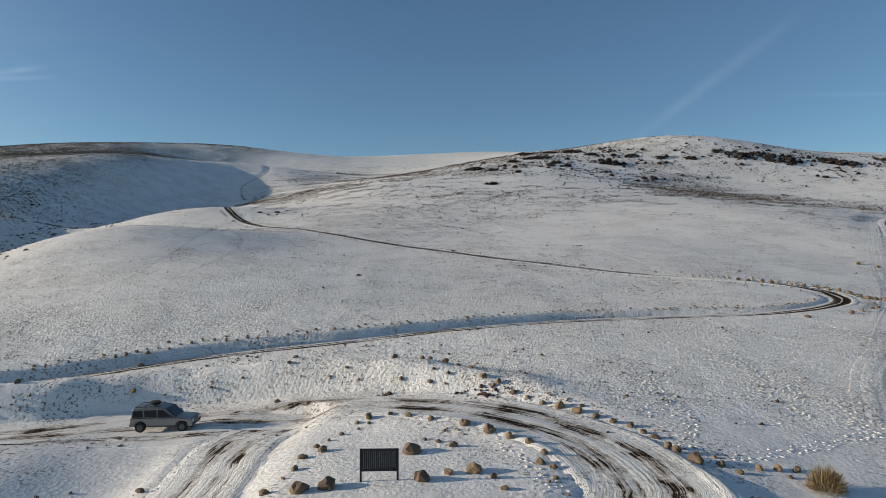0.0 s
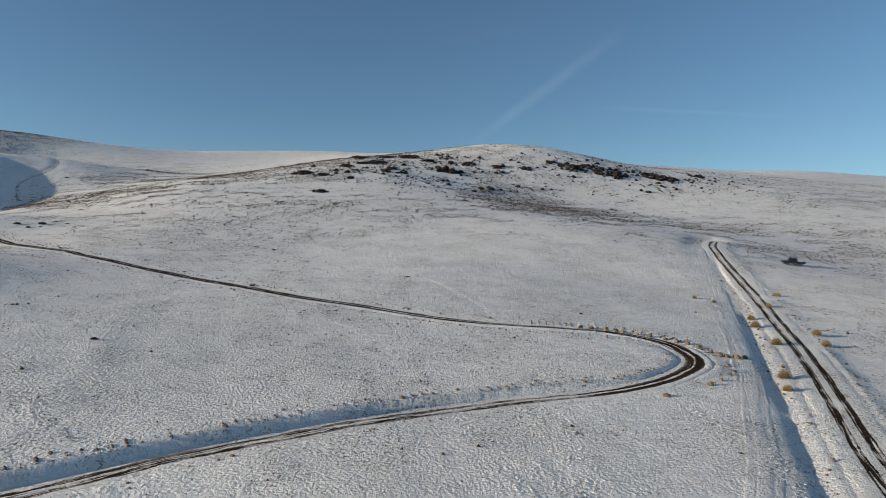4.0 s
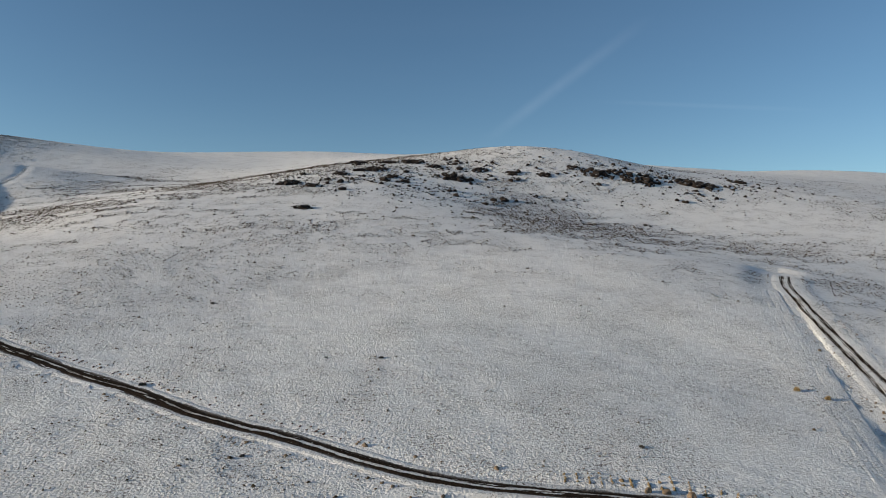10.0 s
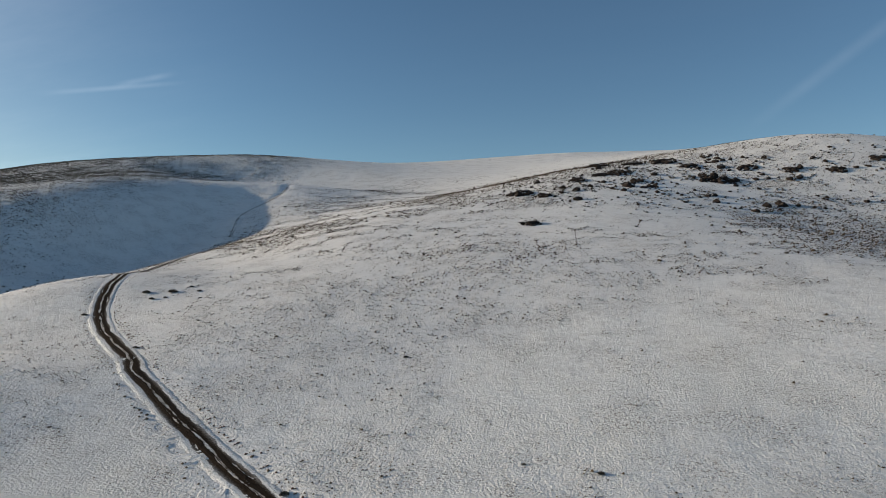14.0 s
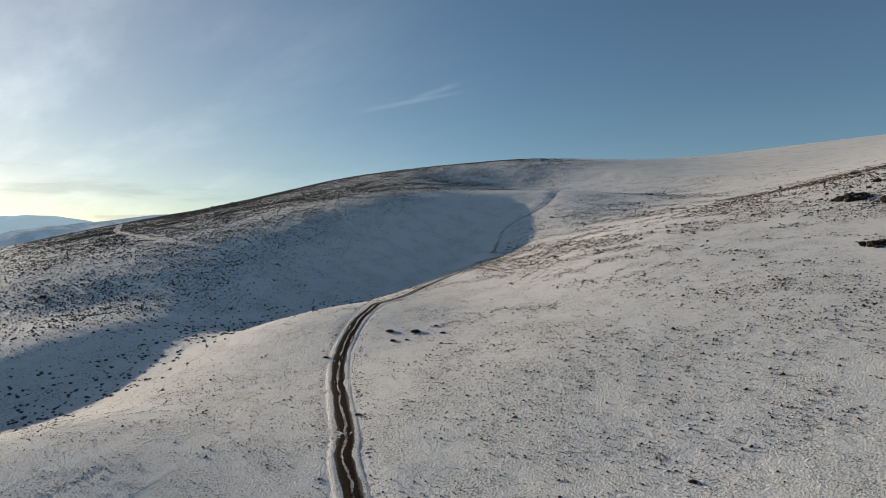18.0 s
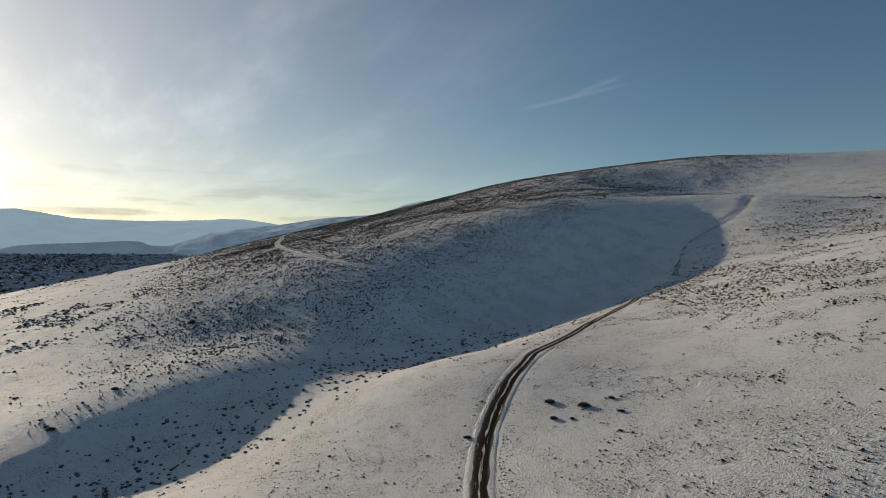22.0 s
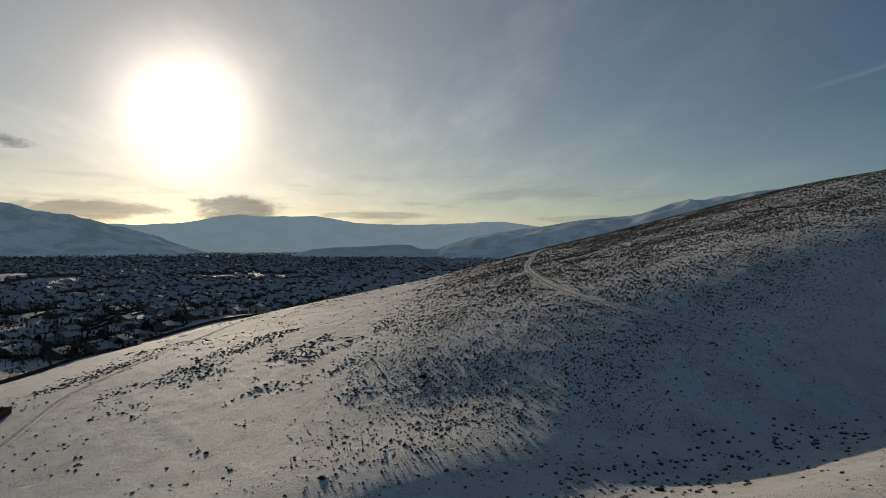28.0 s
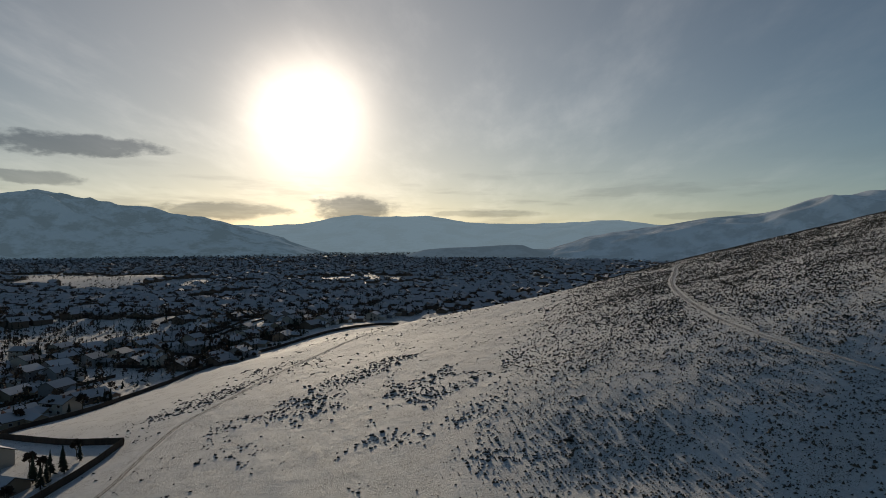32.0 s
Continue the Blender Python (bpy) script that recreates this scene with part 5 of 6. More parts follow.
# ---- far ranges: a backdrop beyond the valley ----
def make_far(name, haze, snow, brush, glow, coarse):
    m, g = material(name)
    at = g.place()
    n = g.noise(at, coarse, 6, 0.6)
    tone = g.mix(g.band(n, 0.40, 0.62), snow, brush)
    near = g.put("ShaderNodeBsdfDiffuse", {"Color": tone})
    # distance haze painted on: a blue emission mixed over the slope colours
    haze_glow = g.put("ShaderNodeEmission", {"Color": glow, "Strength": HAZE_GLOW})
    both = g.put("ShaderNodeMixShader", {0: haze, 1: near.outputs[0], 2: haze_glow.outputs[0]})
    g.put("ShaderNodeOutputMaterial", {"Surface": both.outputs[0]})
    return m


HAZE_GLOW = 0.85
EYE = (-60.0, 130.0, 66.0)


def far_range(name, profile, r0, r1, mat, label, seed, ragged=0.12, step=0.25):
    """Mountains round the valley: profile gives heading (degrees to the left of +y) and the crest's height over distance."""
    h = np.array(profile, float)
    az = np.arange(h[0, 0], h[-1, 0] + step / 2, step)
    crest = np.interp(az, h[:, 0], h[:, 1])
    depth = np.linspace(0, 1.25, 60)
    r = np.random.RandomState(seed)
    A, D = np.meshgrid(np.radians(az), depth, indexing="ij")
    R = r0 + (r1 - r0) * D
    x, y = EYE[0] - np.sin(A) * R, EYE[1] + np.cos(A) * R
    sharp = lambda size, k: 1 - np.abs(2 * value_noise(x, y, size, seed + k) - 1)  # noqa: E731
    spur = sharp(420, 0) * 0.5 + sharp(190, 1) * 0.3 + sharp(80, 2) * 0.2
    rise = np.sin(np.clip(D, 0, 1) * math.pi / 2) ** 1.3 * np.where(D > 1, 1 - (D - 1) * 1.6, 1)
    top = EYE[2] + crest[:, None] * r1
    floor = 4 + 0.018 * np.clip(-x - 350, 0, 4500) - 20
    z = floor + (top - floor) * rise * (1 + ragged * (spur - 0.5) * 2 * np.sin(np.clip(D, 0, 1) * math.pi) + 0.03 * (value_noise(x, y, 140, seed + 5) - 0.5))
    i = np.arange(z.size).reshape(z.shape)
    f = np.stack([i[:-1, :-1], i[1:, :-1], i[1:, 1:], i[:-1, 1:]], -1).reshape(-1, 4)
    return tagged(mesh_object(name, np.stack([x, y, z], -1).reshape(-1, 3), f, mat, True), label, "mountain", kind="structure")


# each range carries its own glowing haze, strongest on the farthest
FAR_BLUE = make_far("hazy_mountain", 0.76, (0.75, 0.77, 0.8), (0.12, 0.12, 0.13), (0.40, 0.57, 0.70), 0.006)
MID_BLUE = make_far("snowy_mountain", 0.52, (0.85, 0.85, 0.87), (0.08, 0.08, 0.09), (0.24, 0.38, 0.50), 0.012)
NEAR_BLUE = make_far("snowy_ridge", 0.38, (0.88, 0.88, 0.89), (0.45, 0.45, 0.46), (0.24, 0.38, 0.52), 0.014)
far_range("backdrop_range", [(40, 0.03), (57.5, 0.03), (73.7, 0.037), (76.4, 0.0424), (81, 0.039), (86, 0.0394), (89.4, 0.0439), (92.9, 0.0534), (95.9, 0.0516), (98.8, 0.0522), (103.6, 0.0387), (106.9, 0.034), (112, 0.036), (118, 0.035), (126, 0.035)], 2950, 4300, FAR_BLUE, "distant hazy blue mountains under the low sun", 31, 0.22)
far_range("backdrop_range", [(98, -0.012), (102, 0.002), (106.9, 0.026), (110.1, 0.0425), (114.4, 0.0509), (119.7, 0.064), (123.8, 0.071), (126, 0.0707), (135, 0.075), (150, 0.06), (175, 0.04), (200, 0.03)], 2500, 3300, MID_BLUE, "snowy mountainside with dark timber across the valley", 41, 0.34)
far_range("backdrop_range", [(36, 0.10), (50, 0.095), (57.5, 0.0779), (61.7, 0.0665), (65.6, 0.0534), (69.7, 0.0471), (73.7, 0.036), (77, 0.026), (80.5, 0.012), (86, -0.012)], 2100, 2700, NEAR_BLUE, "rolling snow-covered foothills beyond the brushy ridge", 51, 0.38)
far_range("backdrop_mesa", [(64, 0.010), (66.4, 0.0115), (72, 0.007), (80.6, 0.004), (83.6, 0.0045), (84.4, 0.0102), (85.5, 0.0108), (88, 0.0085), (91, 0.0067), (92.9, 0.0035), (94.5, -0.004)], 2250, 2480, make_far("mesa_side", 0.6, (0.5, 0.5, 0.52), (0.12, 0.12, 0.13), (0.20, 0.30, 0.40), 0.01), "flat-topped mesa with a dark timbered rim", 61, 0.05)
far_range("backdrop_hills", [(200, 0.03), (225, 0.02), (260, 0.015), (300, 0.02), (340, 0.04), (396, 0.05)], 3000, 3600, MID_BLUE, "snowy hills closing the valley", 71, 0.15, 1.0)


# ---- fences at the foot of the slope ----
def make_fence(points, tall, label, spacing=2.6):
    line = curve(points, spacing) if len(points) > 2 else between(np.array(points[0], float), np.array(points[1], float), max(2, int(math.dist(*points) / spacing)))
    fence = empty("fence", Matrix.Translation((line[0, 0], line[0, 1], z_at(*line[0]))), label, "fence")
    zz = ground_z(line[:, 0], line[:, 1]) - z_at(*line[0])
    post = None
    for k in range(len(line)):
        m = Matrix.Translation((line[k, 0] - line[0, 0], line[k, 1] - line[0, 1], zz[k] + tall / 2 - 0.2))
        post = again(post, fence, m) if post else part("post", box(0.14, 0.14, tall + 0.5, (0, 0, 0), 0.01), WOOD, fence, at=m)
    for k in range(len(line) - 1):
        a, b = line[k] - line[0], line[k + 1] - line[0]
        mid, d = (a + b) / 2, b - a
        turn = Euler((0, -math.atan2(zz[k + 1] - zz[k], math.hypot(*d)), math.atan2(d[1], d[0]))).to_matrix().to_4x4()
        part("panel", box(math.hypot(*d) - 0.13, 0.06, tall, (0, 0, 0)), WOOD, fence, at=Matrix.Translation((mid[0], mid[1], (zz[k] + zz[k + 1]) / 2 + tall / 2)) @ turn)


make_fence([(-332, -30), (-305, 13), (-294.6, 40)], 2.2, "dark board fence round a snowy back yard")
make_fence([(-294.6, 40), (-274, 41), (-255, 40), (-235, 37)], 2.2, "dark board fence running along the foot of the slope")
make_fence([(-334, -28), (-349, -24.6), (-362, -16), (-378, -12.4), (-399, -12), (-427, -8.8), (-458, -7.2), (-492, -0.2), (-520, 8.3), (-541, 21), (-570, 38), (-604, 62), (-640, 92)], 2.0, "long dark board fence behind the houses", 4.0)

# ---- houses ----
WALLS = [plain("tan_stucco", (0.26, 0.20, 0.14), (0.34, 0.27, 0.19), 0.9, 3.0), plain("grey_siding", (0.20, 0.20, 0.20), (0.28, 0.28, 0.28), 0.85, 3.0), plain("brown_siding", (0.14, 0.10, 0.07), (0.20, 0.15, 0.11), 0.85, 3.0), plain("pale_stucco", (0.38, 0.35, 0.30), (0.46, 0.43, 0.37), 0.9, 3.0)]
ROOF_SNOW = plain("roof_snow", (0.42, 0.42, 0.43), (0.66, 0.66, 0.67), 0.85, 0.9)
EAVE = plain("dark_eave", (0.05, 0.045, 0.04), (0.09, 0.08, 0.07), 0.8, 3.0)
WHITE = plain("white_trim", (0.55, 0.55, 0.53), (0.68, 0.68, 0.66), 0.7, 3.0)
BRICK = plain("chimney_brick", (0.16, 0.08, 0.06), (0.26, 0.15, 0.11), 0.9, 6.0)


def gable(length, depth, z0, z1, over, thick):
    """Two pitched slabs along x."""
    out = []
    for s in (-1, 1):
        bm = bmesh.new()
        y0, y1 = 0.0, s * (depth / 2 + over)
        zz0, zz1 = z1, z0 - (z1 - z0) * over / (depth / 2)
        l = length / 2 + over
        v = [bm.verts.new(p) for p in ((-l, y0, zz0), (l, y0, zz0), (l, y1, zz1), (-l, y1, zz1), (-l, y0, zz0 + thick), (l, y0, zz0 + thick), (l, y1, zz1 + thick), (-l, y1, zz1 + thick))]
        for q in ((0, 1, 2, 3), (7, 6, 5, 4), (0, 4, 5, 1), (1, 5, 6, 2), (2, 6, 7, 3), (3, 7, 4, 0)):
            bm.faces.new([v[i] for i in q])
        bmesh.ops.recalc_face_normals(bm, faces=bm.faces)
        out.append(bm)
    return out


def gable_walls(length, depth, z0, z1):
    bm = bmesh.new()
    l, d = length / 2, depth / 2
    a = [bm.verts.new((-l, y, z)) for y, z in ((-d, -1.5), (d, -1.5), (d, z0), (0, z1), (-d, z0))]
    b = [bm.verts.new((l, y, z)) for y, z in ((-d, -1.5), (d, -1.5), (d, z0), (0, z1), (-d, z0))]
    bm.faces.new(a), bm.faces.new(b[::-1])
    for i in range(5):
        j = (i + 1) % 5
        bm.faces.new((a[j], a[i], b[i], b[j]))
    bmesh.ops.recalc_face_normals(bm, faces=bm.faces)
    return bm


def make_house(kind, name="house"):
    length, depth, eaves, ridge = [(15, 10, 3.0, 5.2), (13, 10, 5.4, 7.8), (17, 11, 3.0, 5.6), (12, 11, 5.2, 7.4)][kind]
    house = empty(name, Matrix(), ["tan single-storey house with a snow-covered gable roof", "grey two-storey house with a snowy gable roof", "brown ranch house with a broad snow-covered roof", "pale two-storey house with a snow-covered roof"][kind], "house", "houses of the valley town")
    wall = WALLS[kind]
    part("wall", gable_walls(length, depth, eaves, ridge), wall, house)
    for bm in gable(length, depth, eaves, ridge, 0.6, 0.18):
        part("roof", bm, EAVE, house, "dark shingled roof slope under snow")
    for bm in gable(length - 0.2, depth - 0.2, eaves + 0.2, ridge + 0.2, 0.55, 0.16):
        part("roof_snow", bm, ROOF_SNOW, house, "settled snow on the roof")
    part("garage", gable_walls(6.5, 6.5, 2.8, 4.3), wall, house, at=Matrix.Translation((length / 2 - 3.0, -depth / 2 - 2.2, 0)) @ Matrix.Rotation(math.pi / 2, 4, "Z"))
    for bm in gable(6.5, 6.5, 2.8, 4.3, 0.5, 0.28):
        part("garage_roof", bm, ROOF_SNOW, house, "snow-covered garage roof", Matrix.Translation((length / 2 - 3.0, -depth / 2 - 2.2, 0.04)) @ Matrix.Rotation(math.pi / 2, 4, "Z"))
    part("garage_door", box(4.8, 0.08, 2.2, (length / 2 - 3.0, -depth / 2 - 5.48, 1.1)), WHITE, house, "white garage door")
    first = None
    spots = [(x, y, z) for z in ([1.6] if eaves < 4 else [1.6, 4.2]) for x, y in ((-length * 0.32, depth / 2), (0.2, depth / 2), (length * 0.32, depth / 2), (-length * 0.3, -depth / 2))]
    for x, y, z in spots:
        at = Matrix.Translation((x, y * 1.004, z))
        if first is None:
            frame_, first = part("window", box(1.7, 0.07, 1.25), WHITE, house, "white window frame", at), True
            glass = part("pane", box(1.5, 0.13, 1.05), PANE, frame_, "dark window pane")
            proto = frame_
        else:
            again(glass, again(proto, house, at, "window"), Matrix(), "pane")
    part("door", box(1.0, 0.08, 2.1, (-1.2, -depth / 2 - 0.02, 1.05)), EAVE, house, "dark front door")
    part("chimney", box(0.9, 0.7, 2.2, (-length * 0.25, depth * 0.15, ridge - 0.1), 0.02), BRICK, house, "brick chimney")
    return house


def town_spots():
    """Rows of lots along the foot of the slope, back to back across streets."""
    along, down = np.array((-0.955, 0.297)), np.array((-0.297, -0.955))
    r = np.random.RandomState(77)
    out = []
    for row, off in enumerate((17, 52, 82, 122, 152, 198, 228, 270, 300, 345, 375, 420, 450, 500, 530)):
        s = -60.0 - 0.6 * off
        while s < 900:
            s += r.uniform(16.5, 23)
            bend = 10 * math.sin(s / 120 + row)
            p = np.array((-334.0, -36.0)) + along * s + down * (off + bend)
            if r.uniform() < 0.10:
                continue
            field = value_noise(np.array([p[0]]), np.array([p[1]]), 130, 21)[0]
            if off > 130 and field > 0.68:
                continue
            out.append((p[0], p[1], math.degrees(math.atan2(along[1], along[0])) + (180 if row % 2 else 0) + r.uniform(-14, 14), r.randint(0, 4)))
    return out


SPOTS = town_spots()
SPOTS.sort(key=lambda q: math.hypot(q[0] + 90, q[1] - 145))
YARD = [(-262.0, 22.0, 75.0, 0), (-286.0, 2.0, 65.0, 3), (-240.0, 20.0, 95.0, 1), (-304.0, -24.0, 60.0, 2)]
EDGE = [(-358, -35), (-378, -28), (-399, -28), (-410, -50), (-443, -69), (-406, -69), (-481, -35), (-476, -16), (-488, 2), (-506, 8), (-548, 1), (-505, -132), (-518, -116), (-532, -104), (-539, -89), (-546, -74), (-562, -61), (-562, -45)]
YARD += [(x, y - 4, 155.0 + (k * 37) % 24 + (90 if k % 5 == 1 else 0), (k * 3 + k // 4) % 4) for k, (x, y) in enumerate(EDGE)]
NEAR_HOUSES = YARD + [q for q in SPOTS if swells(np.array([q[0]]), np.array([q[1]]))[0] < 24 and min(math.dist(q[:2], e) for e in EDGE) > 15][:200]
models = {}
for x, y, a, kind in NEAR_HOUSES:
    m = pose(x, y, float(swells(np.array([x]), np.array([y]))[0]) + 0.15, 0, 0, a)
    if kind in models:
        copy_thing(models[kind], m)
    else:
        models[kind] = make_house(kind)
        models[kind].matrix_basis = m

# board fences between the back yards, too many to count
lots = np.array([q[:3] for q in SPOTS[:520]])
a = np.radians(lots[:, 2])
fx, fy, fa, fl = [], [], [], []
for ox, oy, turn_, long_ in ((9.5, 4.0, math.pi / 2, 24.0), (0.0, 15.5, 0.0, 20.0)):
    fx.append(lots[:, 0] + ox * np.cos(a) - oy * np.sin(a)), fy.append(lots[:, 1] + ox * np.sin(a) + oy * np.cos(a))
    fa.append(a + turn_), fl.append(np.full(len(a), long_))
fx, fy, fa, fl = map(np.concatenate, (fx, fy, fa, fl))
low = swells(fx, fy) < 24
fx, fy, fa, fl = fx[low], fy[low], fa[low], fl[low]
cube = np.array([(i, j, k) for i in (-0.5, 0.5) for j in (-0.06, 0.06) for k in (-0.5, 1.8)])
q = np.stack([cube[None, :, 0] * fl[:, None], np.broadcast_to(cube[None, :, 1], (len(fx), 8)), np.broadcast_to(cube[None, :, 2], (len(fx), 8))], -1)
c, sn = np.cos(fa)[:, None], np.sin(fa)[:, None]
vx, vy = q[..., 0] * c - q[..., 1] * sn + fx[:, None], q[..., 0] * sn + q[..., 1] * c + fy[:, None]
vz = q[..., 2] + swells(vx, vy)
six = np.array([(0, 1, 3, 2), (4, 6, 7, 5), (0, 4, 5, 1), (2, 3, 7, 6), (1, 5, 7, 3), (0, 2, 6, 4)])
tagged(mesh_object("yard_fences", np.stack([vx, vy, vz], -1).reshape(-1, 3), (six[None] + np.arange(len(fx))[:, None, None] * 8).reshape(-1, 4), WOOD), "dark board fences between the snowy back yards", "fence", kind="stuff")

# the rest of the town: plain snow-roofed houses too far off to count
FAR_SPOTS = [q for q in SPOTS[200:]]
r = np.random.RandomState(88)
n = 13000
az, dist = np.radians(r.uniform(60, 128, n)), 640 + 1900 * r.uniform(0, 1, n) ** 0.8
x, y = -90 - np.sin(az) * dist, 145 + np.cos(az) * dist
streets = (np.abs(((x * 0.297 + y * 0.955) / 31.0) % 1 - 0.5) < 0.36)
keep = streets & (value_noise(x, y, 190, 23) < 0.84) & (y < -38 + 0.30 * (-x - 334) + 60 + 480 * smooth(-x, 700, 1000)) & (r.uniform(0, 1, n) < 1 - 0.6 * smooth(y - 0.30 * (-x - 334), 0, 200)) & (swells(x, y) - (4 + 0.018 * np.clip(-x - 350, 0, 4500)) < 22) & (np.hypot((x + 1180) / 150, (y + 390) / 120) > 1)
x, y = np.r_[x[keep], [q[0] for q in FAR_SPOTS]], np.r_[y[keep], [q[1] for q in FAR_SPOTS]]
z = ground_z(x, y)
turn = np.where(r.uniform(0, 1, len(x)) < 0.5, 0, math.pi / 2) + radians(163) + r.normal(0, 0.15, len(x))
sx, sy, sz = r.uniform(6, 9, len(x)), r.uniform(4.5, 6, len(x)), r.uniform(3, 5.5, len(x))


def far_houses(corners, faces, name, mat, label):
    v = np.array(corners, float)
    q = v[None] * np.stack([sx, sy, sz], 1)[:, None]
    c, s = np.cos(turn)[:, None], np.sin(turn)[:, None]
    w = np.stack([q[..., 0] * c - q[..., 1] * s + x[:, None], q[..., 0] * s + q[..., 1] * c + y[:, None], q[..., 2] + z[:, None]], -1)
    f = np.array(faces)[None] + (np.arange(len(x)) * len(v))[:, None, None]
    return tagged(mesh_object(name, w.reshape(-1, 3), f.reshape(-1, len(faces[0])), mat), label, "houses", kind="stuff")


far_houses([(-1, -1, -0.3), (1, -1, -0.3), (1, 1, -0.3), (-1, 1, -0.3), (-1, -1, 1), (1, -1, 1), (1, 1, 1), (-1, 1, 1)], [(0, 1, 5, 4), (1, 2, 6, 5), (2, 3, 7, 6), (3, 0, 4, 7)], "far_house_walls", WALLS[2], "brown walls of the crowded valley town")
far_houses([(-1.1, -1.15, 0.95), (1.1, -1.15, 0.95), (1.1, 0, 1.65), (-1.1, 0, 1.65), (1.1, 1.15, 0.95), (-1.1, 1.15, 0.95)], [(0, 1, 2, 3), (3, 2, 4, 5)], "far_house_roofs", ROOF_SNOW, "snow-covered roofs of the crowded valley town")


# ---- trees of the town ----
def conifer_shape(seed, n=46):
    r = np.random.RandomState(seed)
    h = r.uniform(0.08, 1.0, n) ** 0.8
    a = r.uniform(0, 2 * math.pi, n)
    reach = (1.03 - h) * 0.27 * r.uniform(0.6, 1.15, n)
    root = np.stack([0 * h, 0 * h, h], 1)
    tip = np.stack([np.cos(a) * reach, np.sin(a) * reach, h - 0.06 * r.uniform(0.5, 1.5, n)], 1)
    side = np.stack([-np.sin(a), np.cos(a), 0 * a], 1) * (0.3 * reach + 0.015)[:, None]
    mid = tip * 0.6 + root * 0.4
    v = np.concatenate([root + [0, 0, 0.05], mid + side, tip, mid - side])
    i = np.arange(n)
    return v, np.concatenate([np.stack([i, i + n, i + 2 * n], 1), np.stack([i, i + 2 * n, i + 3 * n], 1)])


def bare_shape(seed, n=70):
    r = np.random.RandomState(seed)
    a, e = r.uniform(0, 2 * math.pi, n), np.arcsin(r.uniform(-0.2, 1.0, n))
    d = r.uniform(0.5, 1.0, n) * 0.34
    tip = np.stack([np.cos(a) * np.cos(e) * d * 1.1, np.sin(a) * np.cos(e) * d * 1.1, 0.58 + np.sin(e) * d * 1.2], 1)
    foot = tip * [0.45, 0.45, 0.6] + [0, 0, 0.2]
    side = np.cross(tip - foot, r.normal(size=(n, 3)))
    side /= np.linalg.norm(side, axis=1)[:, None]
    v = np.concatenate([foot, (tip + foot) / 2 + side * 0.06, tip, (tip + foot) / 2 - side * 0.06])
    i = np.arange(n)
    return v, np.concatenate([np.stack([i, i + n, i + 2 * n], 1), np.stack([i, i + 2 * n, i + 3 * n], 1)])


def make_tree(kind, seed):
    if kind == "conifer":
        tree = empty("conifer_tree", Matrix(), "dark green conifer between the houses", "tree", "town conifers")
        v, f = conifer_shape(seed, 170)
        mesh_object("crown", v, f, NEEDLE, parent=tree)
        part("trunk", tube(0.03, 0.008, 0.9, Matrix.Translation((0, 0, 0.40)), 7), BARK, tree)
    else:
        tree = empty("bare_tree", Matrix(), "leafless brown deciduous tree between the houses", "tree", "town bare trees")
        v, f = bare_shape(seed, 230)
        mesh_object("crown", v, f, TWIG, parent=tree)
        bm = tube(0.03, 0.018, 0.42, Matrix.Translation((0, 0, 0.17)), 7)
        rr = random.Random(seed)
        for _ in range(7):
            m = Matrix.Translation((0, 0, 0.32)) @ Matrix.Rotation(rr.uniform(0, 6.28), 4, "Z") @ Matrix.Rotation(rr.uniform(0.2, 0.9), 4, "Y") @ Matrix.Translation((0, 0, 0.2))
            tube(0.014, 0.004, 0.42, m, 5, bm)
        part("trunk", bm, BARK, tree)
    return tree


r = np.random.RandomState(99)
forest = {("conifer", k): make_tree("conifer", 400 + k) for k in range(3)} | {("bare", k): make_tree("bare", 500 + k) for k in range(3)}
fresh = set(forest)
for x, y, a, kind in NEAR_HOUSES[:130]:
    for _ in range(3):
        key = ("conifer" if r.uniform() < 0.6 else "bare", int(r.randint(0, 3)))
        px, py, tall = x + r.uniform(-12, 12), y + r.choice([-1, 1]) * r.uniform(9, 13), r.uniform(4.0, 8.5)
        m = pose(px, py, float(swells(np.array([px]), np.array([py]))[0]), 0, 0, r.uniform(0, 360)) @ Matrix.Scale(tall, 4)
        if swells(np.array([px]), np.array([py]))[0] > 24 or py > 0.35 * (-px - 330) + 0 and px > -560 and py > -14:
            continue
        if key in fresh:
            forest[key].matrix_basis = m
            fresh.discard(key)
        else:
            copy_thing(forest[key], m @ Matrix.Scale(1 / forest[key].scale[0], 4))
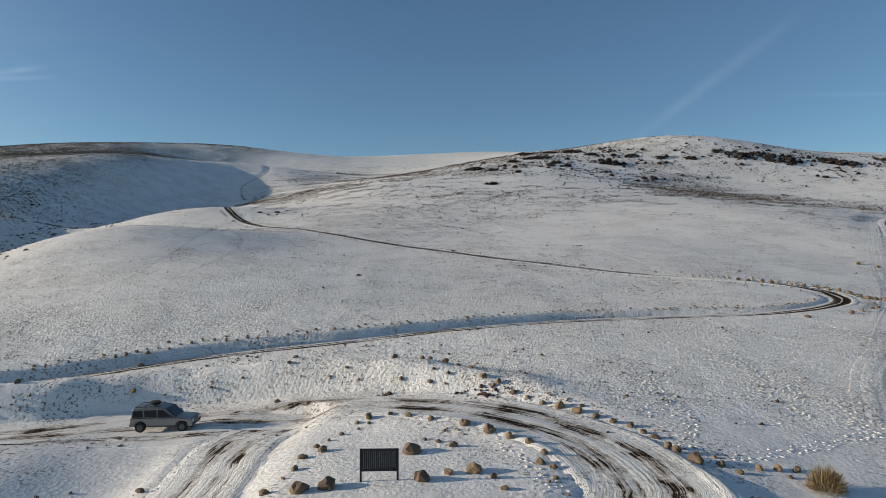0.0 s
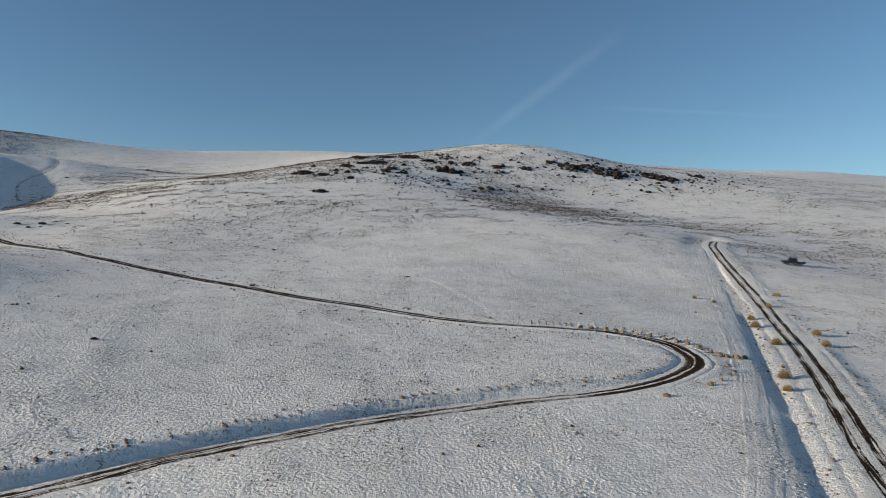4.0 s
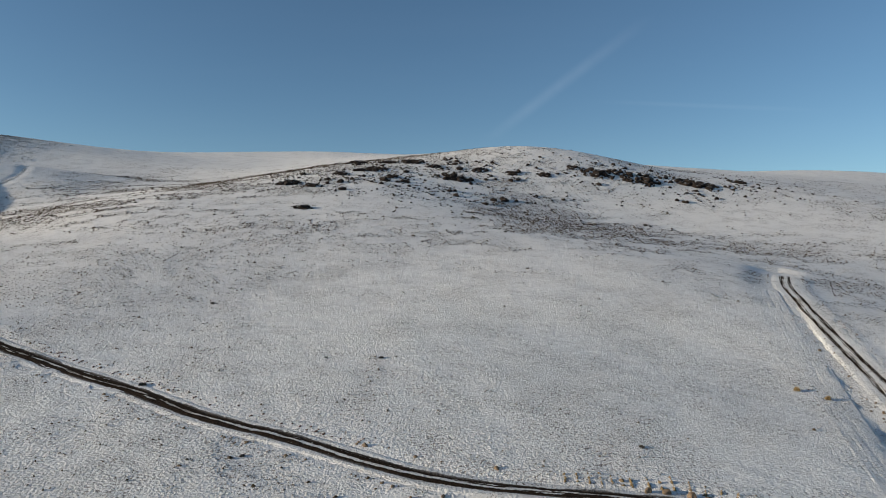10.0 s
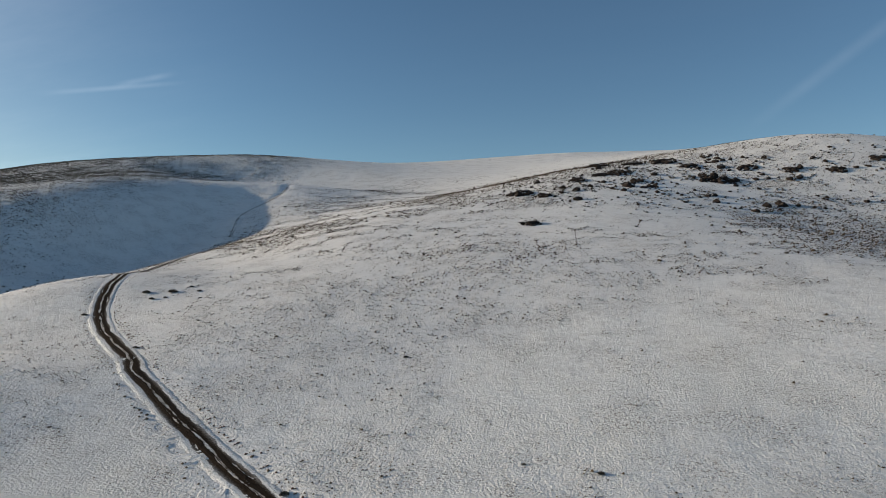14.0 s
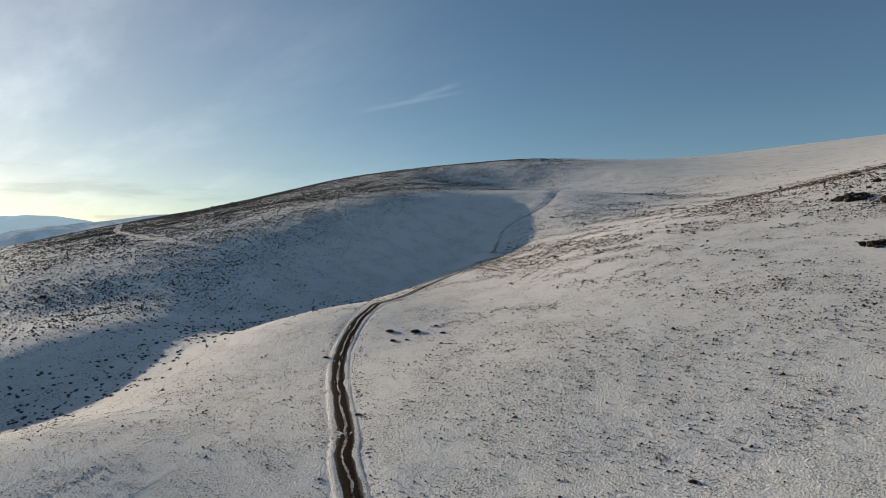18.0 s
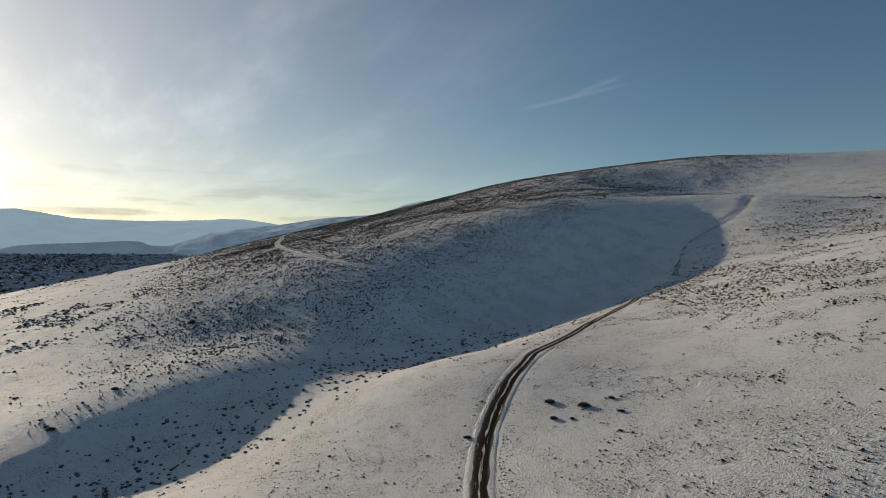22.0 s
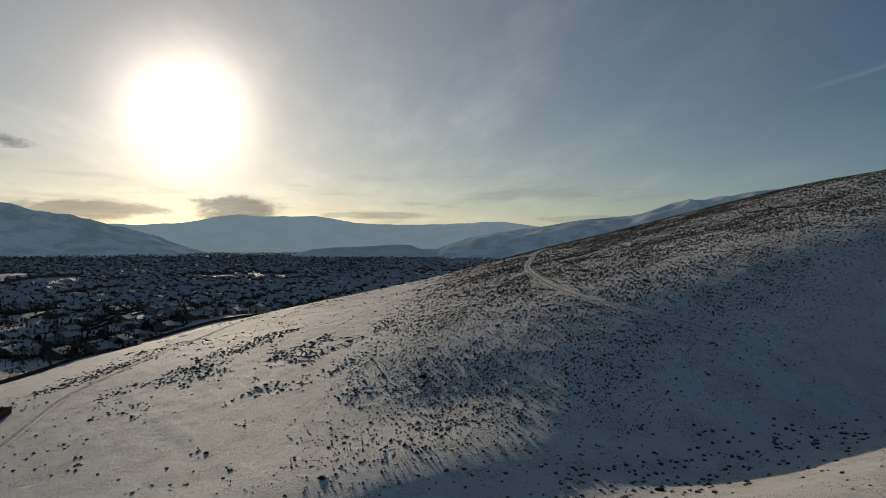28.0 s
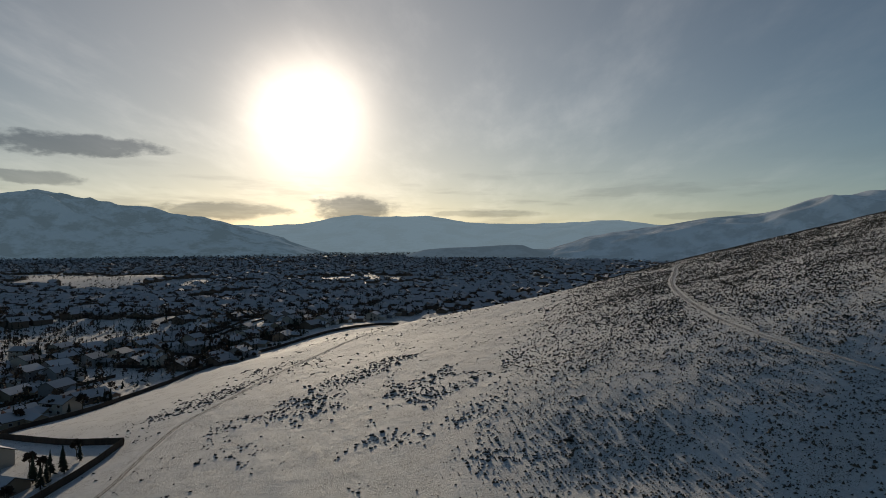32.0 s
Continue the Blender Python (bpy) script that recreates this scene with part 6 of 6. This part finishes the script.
for px, py, tall, key in ((-271.5, 31.5, 7.5, ("conifer", 0)), (-266.0, 34.0, 6.5, ("conifer", 1)), (-275.0, 27.0, 5.5, ("bare", 0)), (-252.0, 33.0, 6.0, ("bare", 1)), (-280.0, 20.0, 6.0, ("bare", 2)), (-268.0, 29.0, 8.0, ("conifer", 2)), (-273.0, 34.5, 6.0, ("conifer", 1)), (-278.0, 31.0, 7.0, ("conifer", 0)), (-283.0, 33.0, 5.5, ("conifer", 2)), (-262.0, 35.0, 7.0, ("conifer", 0)), (-288.0, 29.0, 6.0, ("bare", 0))):
    copy_thing(forest[key], pose(px, py, z_at(px, py), 0, 0, px * 37) @ Matrix.Scale(tall / forest[key].scale[0], 4))
n = 46000
az, dist = np.radians(r.uniform(60, 132, n)), 330 + 2700 * r.uniform(0, 1, n) ** 0.8
x, y = -90 - np.sin(az) * dist, 145 + np.cos(az) * dist
keep = (value_noise(x, y, 190, 23) * 0.6 + value_noise(x, y, 60, 25) * 0.4 < 0.76) & ((y < -38 + 0.30 * (-x - 334) + 520 * smooth(-x, 700, 1000)) & (r.uniform(0, 1, n) < 1 - 0.75 * smooth(y - 0.12 * (-x - 334), -20, 160))) & (r.uniform(0, 1, n) < np.where(dist < 700, 1.0, 0.9)) & (r.uniform(0, 1, n) > 0.75 * np.exp(-((x + 1180) / 130) ** 2 - ((y + 390) / 110) ** 2)) & (swells(x, y) - (4 + 0.018 * np.clip(-x - 350, 0, 4500)) < np.where(x < -700, 30, 10))
x, y, dist = x[keep], y[keep], dist[keep]
half = r.uniform(0, 1, len(x)) < 0.55
size = r.uniform(4.0, 9.5, len(x)) * (1 + dist / 4000)
for near, detail in ((dist < 800, 24), (dist >= 800, 8)):
    a, b = near & half, near & ~half
    scatter("town_conifers", x[a], y[a], size[a], [conifer_shape(600 + k, detail) for k in range(4)], NEEDLE, "dark conifers crowding the valley town", "trees", 12)
    scatter("town_bare_trees", x[b], y[b], size[b], [bare_shape(700 + k, detail + 6) for k in range(4)], TWIG, "leafless trees crowding the valley town", "trees", 13)
